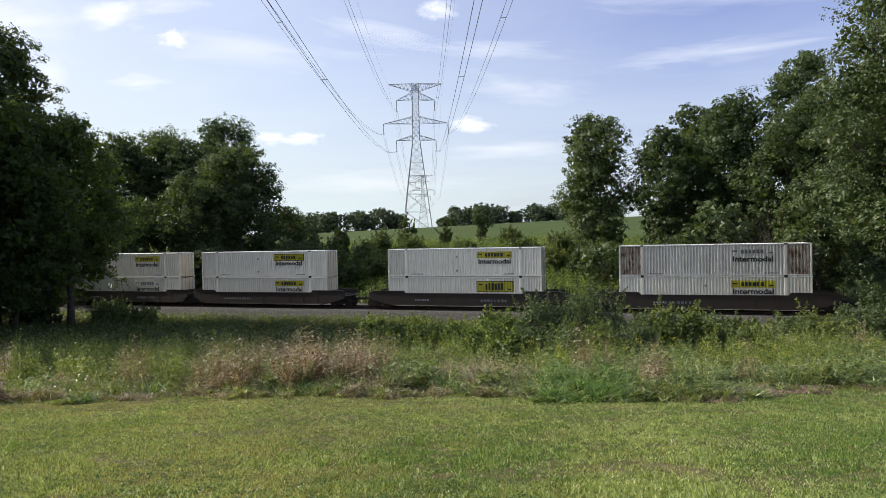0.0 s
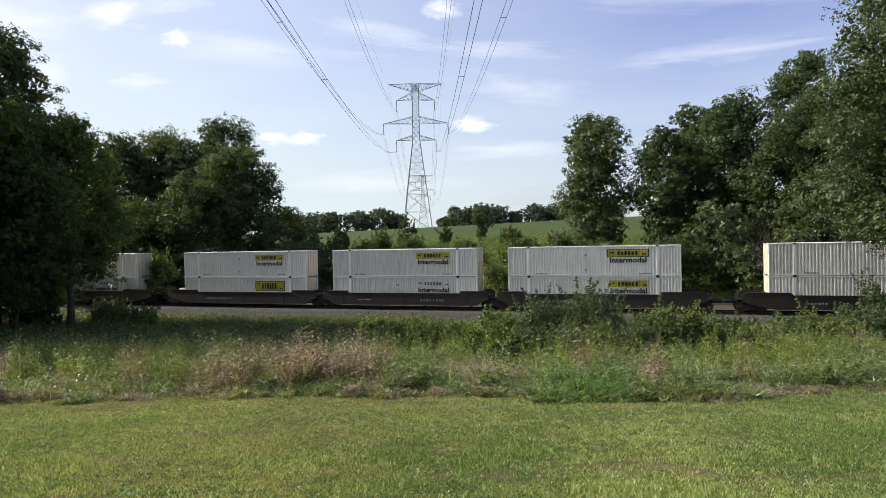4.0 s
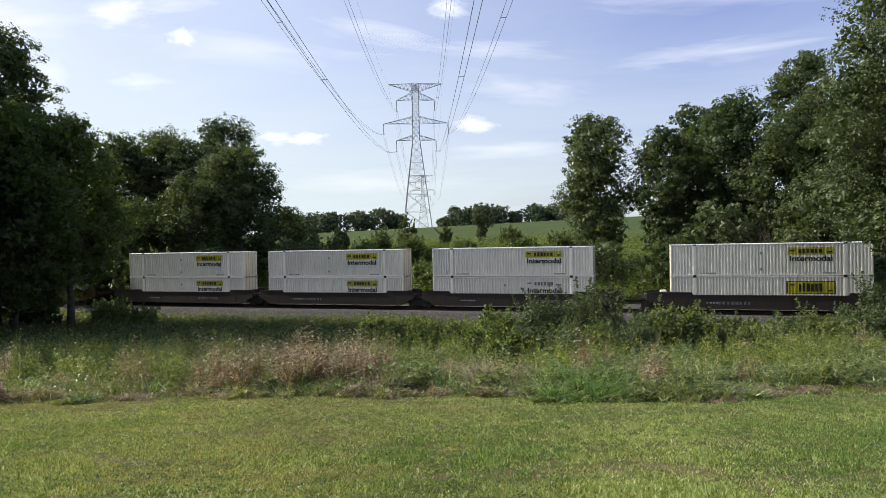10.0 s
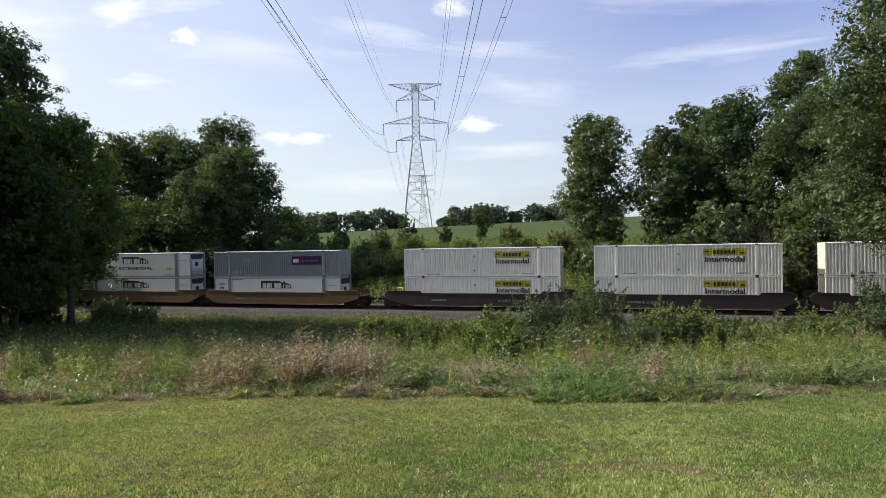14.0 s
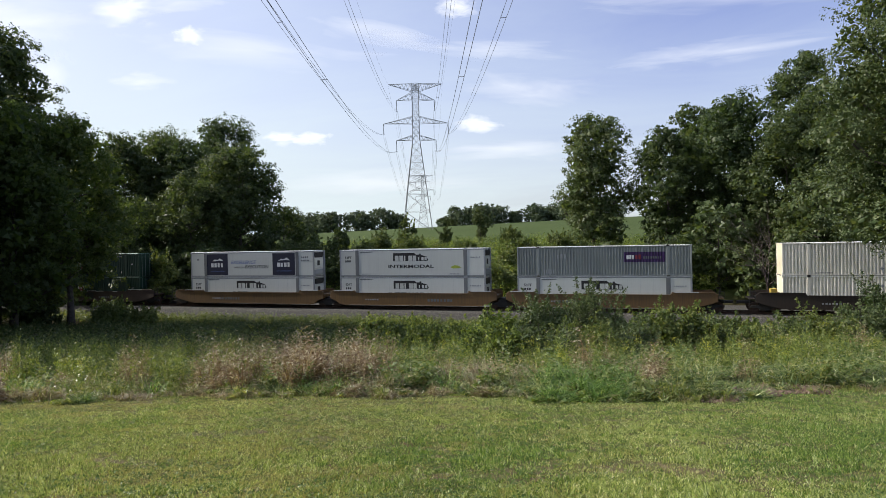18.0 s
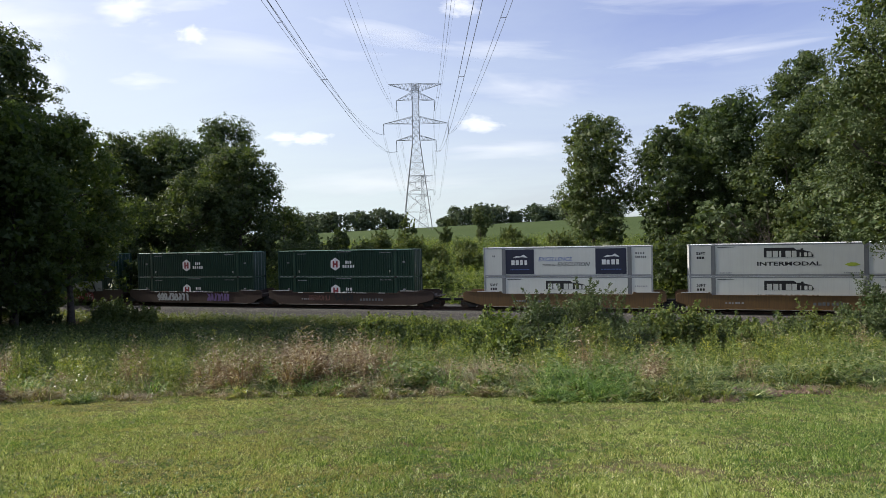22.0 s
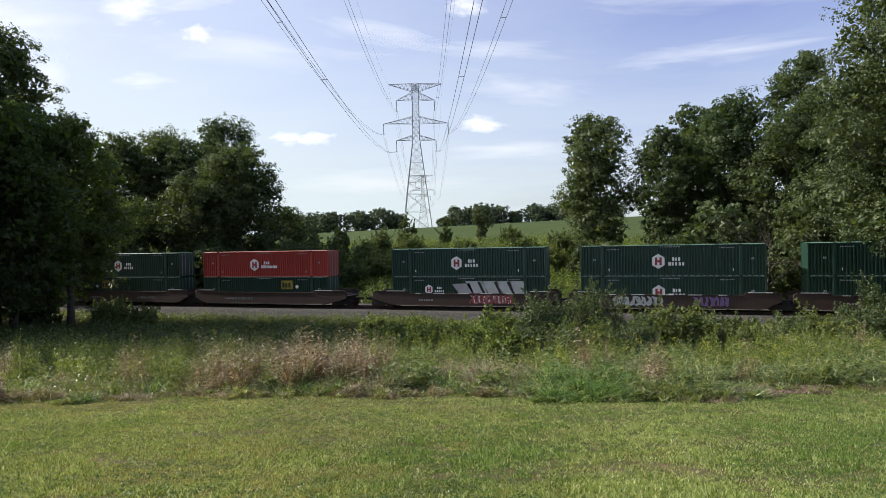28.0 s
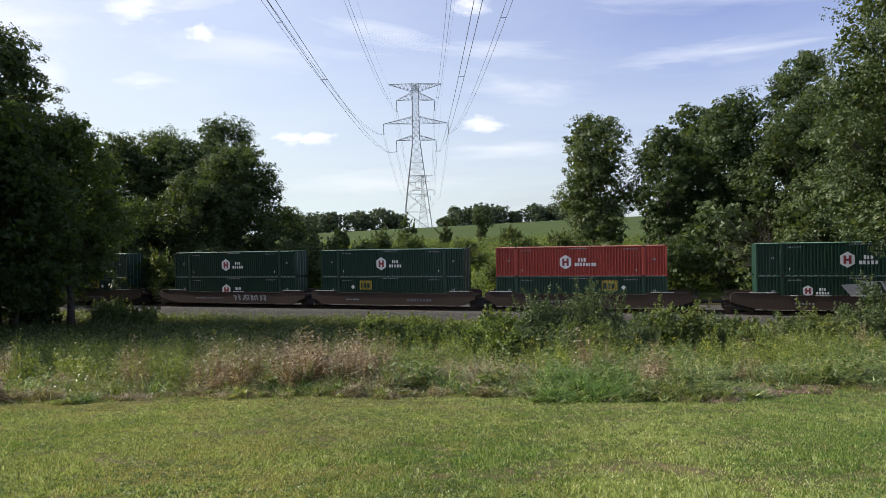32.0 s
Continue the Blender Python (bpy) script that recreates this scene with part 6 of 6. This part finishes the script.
def clump(name, text, sel, per, part_of, h, wd, lean, mat, cat="grass"):
    """Blades that arch outwards over their hummock."""
    q, k, hi, a = spread_plants(sel, per)
    keep = rg.random(len(q)) < part_of
    q, k, hi, a = q[keep], k[keep], hi[keep], a[keep]
    n = len(q)
    tagged(new(name, blades(q, hi * (h[0] + (h[1] - h[0]) * rg.random(n)), (wd[0] + (wd[1] - wd[0]) * rg.random(n)) * (1 + 0.025 * (HW[k] - 14)), lean[0] + (lean[1] - lean[0]) * rg.random(n), rg, mat, name, a + rg.normal(size=n) * 0.8)), text, cat, kind="stuff")


def leafed(name, text, sel, per, h, mat, leaves_each, leaf, slim, rise):
    q, k, hi, a = spread_plants(sel, per)
    me, tips = stalks(q, hi * (h[0] + (h[1] - h[0]) * rg.random(len(q))), rg, mat, name, leaves_each, leaf, slim, rise)
    tagged(new(name, me), text, "weeds", kind="stuff")
    return tips


HW, HP, HK, HH, HS = hummocks(4300, 12.3, 32, 1.35, 0.28)
clump("dry_reed_grass", "dead brown reed grass standing along the lawn", HK == REED, 55, 0.9, (0.6, 1.05), (0.008, 0.016), (0.1, 0.8), DRY)
leafed("reed_leaves", "brown curled leaves on the dead reed grass", HK == REED, 15, (0.75, 1.1), DRY, 30, 0.24, 0.075, (-0.9, 0.8))
leafed("pale_reed_leaves", "pale bleached leaf tips on the dead reed grass", HK == REED, 4, (0.85, 1.12), PALE, 22, 0.2, 0.075, (-0.9, 0.6))
clump("dry_thatch", "greyish dry grass mixed with green stems", HK == THATCH, 70, 0.9, (0.5, 1.1), (0.007, 0.016), (0.2, 1.5), DULL)
leafed("thatch_leaves", "grey-brown withered leaves among the dry grass", HK == THATCH, 7, (0.6, 1.05), DULL, 20, 0.19, 0.07, (-0.8, 0.8))
clump("thatch_blades", "green blades among the dry grass", np.isin(HK, (THATCH, REED)), 7, 0.9, (0.4, 0.95), (0.009, 0.018), (0.4, 1.5), WEED)
clump("bright_grass", "bright green clump of tall lush grass", HK == LUSH, 60, 0.9, (0.45, 1.05), (0.013, 0.026), (0.6, 1.9), GRASS_BRIGHT)
clump("coarse_grass", "coarse arching blue-green grass at the lawn's edge", HK == COARSE, 40, 0.9, (0.4, 1.05), (0.016, 0.032), (0.8, 2.0), WEED_COOL)
leafed("coarse_leaves", "long arching leaves of coarse blue-green grass", HK == COARSE, 9, (0.4, 1.0), WEED_COOL, 20, 0.30, 0.036, (-0.3, 1.0))
clump("long_grass", "uncut green grass on the slope to the track", HK == MIXED, 45, 0.9, (0.5, 1.1), (0.009, 0.019), (0.3, 1.6), WEED)
clump("bleached_sticks", "pale bleached stalks leaning among the weeds", HK != LUSH, 3, 0.5, (0.5, 1.15), (0.006, 0.012), (0.1, 1.4), PALE, "dead stalks")
leafed("lush_leaves", "long bent leaves in the bright grass", HK == LUSH, 8, (0.4, 1.0), GRASS_BRIGHT, 20, 0.28, 0.036, (-0.3, 1.0))
tips = leafed("goldenrod", "yellow-green goldenrod standing above the other weeds", HK == SPIRE, 11, (0.6, 1.15), WEED_GOLD, 28, 0.15, 0.13, (0.3, 1.5))
leafed("broadleaf_weeds", "clumps of dark broad-leaved weeds along the lawn", HK == BROAD, 12, (0.45, 1.05), BROADLEAF, 24, 0.19, 0.24, (-0.2, 0.9))
leafed("leafy_weeds", "yellow-green leafy weeds on the slope", np.isin(HK, (MIXED, COARSE)), 3, (0.6, 1.1), WEED, 20, 0.15, 0.15, (0.1, 1.2))
# flattened straw along the lawn
u, w, p = zone(5200, 12.2, 16.8, lambda u, w, x, y: np.minimum(1, 0.35 + 0.8 * smooth((field(x, y, 0.9, 9.0) - 0.45) / 0.3) + bell(u / w, 0.4, 0.53, 0.03)), 1.0)
q, k = tuft(rg, p, 10, 0.06 + 0.1 * rg.random(len(p)))
n = len(q)
tagged(new("dead_litter", blades(q, 0.10 + 0.16 * rg.random(n), 0.008 + 0.012 * rg.random(n), 1.0 + 1.2 * rg.random(n), rg, DULL, "dead_litter")), "flattened straw litter along the lawn's edge", "grass litter", kind="stuff")
# yellow bloom on some of the goldenrod
sel = tips[(rg.random(len(tips)) < 0.05) & (field(tips[:, 0], tips[:, 1], 0.5, 8.0) > 0.62)]
c = np.repeat(sel, 22, 0) + rg.normal(size=(len(sel) * 22, 3)) * (0.07, 0.07, 0.08)
tagged(new("goldenrod_bloom", leaves(c, rg.normal(size=c.shape), 0.04 + 0.03 * rg.random(len(c)), BLOOM, "goldenrod_bloom", rg)), "yellow flower heads on the goldenrod", "flowers", kind="stuff")

# the lower slope, farther off
HW, HP, HK, HH, HS = hummocks(2400, 31, 66, 1.1, 0.45)
HH = HH * 0.85
clump("far_grass", "rough grass beside the ballast, its green darkened for shade", np.isin(HK, (REED, THATCH, LUSH, COARSE, MIXED)), 26, 1.0, (0.4, 1.0), (0.02, 0.04), (0.3, 1.2), WEED_SHADED)
leafed("dark_weeds", "leafy weeds among the grass, their green darkened for shade", np.isin(HK, (SPIRE, BROAD)), 7, (0.6, 1.1), WEED_SHADED, 14, 0.3, 0.2, (0.1, 1.2))

# bare soil at the lawn's edge
def soil_bank():
    rng = np.random.default_rng(31)
    u = np.linspace(4.9, 8.4, 60)
    v = np.linspace(0, 1, 16)
    U, V = np.meshgrid(u, v)
    W = lawn_edge(U) - 0.1 + V * 1.5
    X, Y = U * math.cos(PSI) + W * math.sin(PSI), -U * math.sin(PSI) + W * math.cos(PSI)
    rim = np.minimum(smooth(V / 0.25), smooth((1 - V) / 0.3)) * np.minimum(smooth((U - 4.9) / 0.5), smooth((8.4 - U) / 0.6))
    Z = ground_z(X, Y) - 0.06 + rim * (0.05 + 0.2 * field(X, Y, 2.2, 1.3) * V + 0.08 * field(X, Y, 9.0, 2.3))
    i = (np.arange(15)[:, None] * 60 + np.arange(59)[None, :]).ravel()
    tagged(new("soil_bank", mesh_np("soil_bank", np.stack([X, Y, Z], -1).reshape(-1, 3), np.stack([i, i + 1, i + 61, i + 60], 1), SOIL)), "scraped bank of reddish-brown bare soil", "soil", kind="structure")
    n = 900
    a, b = 5.0 + 3.3 * rng.random(n), rng.random(n)
    ww = lawn_edge(a) - 0.1 + 1.4 * b
    x, y = a * math.cos(PSI) + ww * math.sin(PSI), -a * math.sin(PSI) + ww * math.cos(PSI)
    c = np.stack([x, y, ground_z(x, y) + 0.02 + 0.12 * b * rng.random(n)], 1)
    oct_ = np.array([(1, 0, 0), (-1, 0, 0), (0, 1, 0), (0, -1, 0), (0, 0, 1), (0, 0, -1)], float)
    v = c[:, None, :] + oct_[None] * (0.012 + 0.035 * rng.random((n, 1, 1)) ** 2) * (0.6 + 0.8 * rng.random((n, 6, 1)))
    tri = np.array([(0, 2, 4), (2, 1, 4), (1, 3, 4), (3, 0, 4), (2, 0, 5), (0, 3, 5)])
    tagged(new("soil_clods", mesh_np("soil_clods", v.reshape(-1, 3), (np.arange(n)[:, None, None] * 6 + tri[None]).reshape(-1, 3), SOIL)), "crumbled clods of dry soil", "soil", kind="stuff")


soil_bank()
# low growth on the bank behind the track
u, w, p = scatter(rg, 60000, 70, 135, 1.3, 0.5, 4)
ok = (p[:, 1] > 69.5) & (p[:, 1] < 116)
p, w = p[ok], w[ok]
k = len(p)
me, tips = stalks(p[:8500], 0.6 + 1.1 * field(p[:8500, 0], p[:8500, 1], 0.3, 3.1) + 0.4 * rg.random(len(p[:8500])), rg, WEED_GOLD, "bank_weeds", 14, 0.5, 0.2)
tagged(new("bank_weeds", me), "tall green weeds on the bank behind the track", "weeds", kind="stuff")

# brushy growth at the foot of the ballast
u, w, p = scatter(rg, 30000, 48, 92, 1.0, 0.74, 2)
ok = (p[:, 1] > 54.5) & (p[:, 1] < 59.6) & (rg.random(len(u)) < 0.5 + 0.5 * field(p[:, 0], p[:, 1], 0.35, 1.7))
p = p[ok][:5200]
me, _ = stalks(p, (0.75 + 0.5 * rg.random(len(p))) * (0.7 + 0.55 * field(p[:, 0], p[:, 1], 0.3, 4.4)) * np.where(p[:, 1] > 58.6, 0.75, 1.0), rg, LEAF_BRIGHT, "trackside_weeds", 20, 0.3, 0.22)
tagged(new("trackside_weeds", me), "brushy green weeds at the foot of the ballast", "weeds", kind="stuff")

# ---- shrubs among the weeds ----
DARK_SHRUB, SHRUB, UNDER = "dark-leaved shrub with tall shoots among the weeds", "leafy green shrub among the weeds", "dark bush under the trees"
# u, w, height, radius, leaves, leaf size, foliage, label
SHRUBS_MID = [
    (4.6, 28.5, 2.5, 2.1, 13000, 0.105, LEAF_MID, DARK_SHRUB),
    (6.6, 29.0, 3.3, 1.9, 15000, 0.105, LEAF_MID, DARK_SHRUB),
    (2.6, 29.5, 1.7, 1.8, 8000, 0.12, WEED_GOLD, SHRUB),
    (8.2, 31, 1.8, 1.6, 8000, 0.11, LEAF_MID, DARK_SHRUB),
    (10.0, 27, 2.2, 1.7, 10000, 0.12, LEAF_BRIGHT, "broad-leaved shrub with pale leaves"),
    (11.8, 28, 1.8, 1.7, 9000, 0.12, LEAF_MID, SHRUB),
    (13.2, 31, 1.6, 1.5, 4500, 0.14, LEAF_MID, SHRUB),
    (0.4, 34, 1.5, 1.8, 7000, 0.12, WEED_GOLD, SHRUB),
    (5.6, 25.5, 1.7, 1.5, 5000, 0.11, LEAF_BRIGHT, SHRUB),
    (1.2, 26.5, 1.4, 1.6, 5500, 0.12, WEED_GOLD, SHRUB),
    (-1.2, 30, 1.4, 1.7, 5500, 0.12, WEED_GOLD, SHRUB),
    (-3.6, 34.5, 1.1, 2.1, 4500, 0.12, WEED_GOLD, SHRUB),
    (2.4, 23.6, 1.2, 1.3, 4500, 0.12, WEED_GOLD, SHRUB),
    (4.4, 22.6, 1.2, 1.2, 3000, 0.10, LEAF_MID, SHRUB),
    (-1.6, 36, 1.6, 1.6, 5000, 0.13, WEED_GOLD, SHRUB),
    (-4.6, 40, 1.4, 1.6, 4500, 0.14, WEED_GOLD, SHRUB),
    (16, 33, 1.3, 1.6, 5500, 0.12, LEAF_BRIGHT, SHRUB),
    (20, 35, 1.8, 2.0, 8000, 0.12, LEAF_BRIGHT, SHRUB),
    (23.8, 36, 2.4, 2.1, 9000, 0.12, LEAF_MID, SHRUB),
]
SHRUBS_REST = [
    (3.4, 24.2, 1.5, 1.3, 4000, 0.11, LEAF_MID, SHRUB),
    (7.6, 25, 1.7, 1.4, 4500, 0.11, LEAF_MID, DARK_SHRUB),
    (9.0, 28.6, 1.7, 1.4, 4000, 0.12, LEAF_BRIGHT, SHRUB),
    (12.6, 25.2, 1.5, 1.2, 3500, 0.12, LEAF_BRIGHT, SHRUB),
    (14.8, 28, 1.6, 1.4, 3500, 0.12, LEAF_MID, SHRUB),
    (-34.5, 66.5, 2.3, 2.4, 6000, 0.18, LEAF_BRIGHT, "pale green bush beside the ballast"),
    (-31.0, 66, 1.6, 2.0, 4500, 0.18, LEAF_BRIGHT, "pale green bush beside the ballast"),
    (-40, 63, 2.6, 2.4, 4000, 0.22, LEAF_DARK, UNDER),
    (-44, 60, 3.0, 2.6, 4000, 0.22, LEAF_DARK, UNDER),
    (-37, 71, 2.4, 2.2, 3500, 0.22, LEAF_DARK, UNDER),
    (-48, 56, 3.0, 2.6, 3500, 0.22, LEAF_DARK, UNDER),
    (27.6, 38.5, 4.4, 2.3, 9000, 0.13, LEAF_MID, "leafy bush at the foot of the tree"),
    (18, 39, 1.4, 1.7, 5000, 0.13, LEAF_BRIGHT, SHRUB),
]
for i, (u, w, h, r, n, lf, mt, text) in enumerate(SHRUBS_MID + SHRUBS_REST):
    shrub(u, w, h, r, n, lf, mt, text, 200 + i)["group"] = "shrubs among the weeds"


def motions():
    for ob, base in RUN:
        walk(ob, [(t, pose(base.x + run_at(t), base.y, base.z)) for t in RUN_TIMES])

    # wheels roll without slipping on the rails
    for ob, x in WHEELS:
        walk(ob, [(t / 15, pose(x, 0, 0.445, 0, math.degrees((run_at(t / 15) - run_at(0)) / 0.445) % 360, 0)) for t in range(481)])
    for ob, a0, e0, a1, e1 in DRIFT:
        walk(ob, [(t, sky_pose(a0 + (a1 - a0) * t / 32, e0 + (e1 - e0) * t / 32)) for t in (0, 16, 32)])


motions()
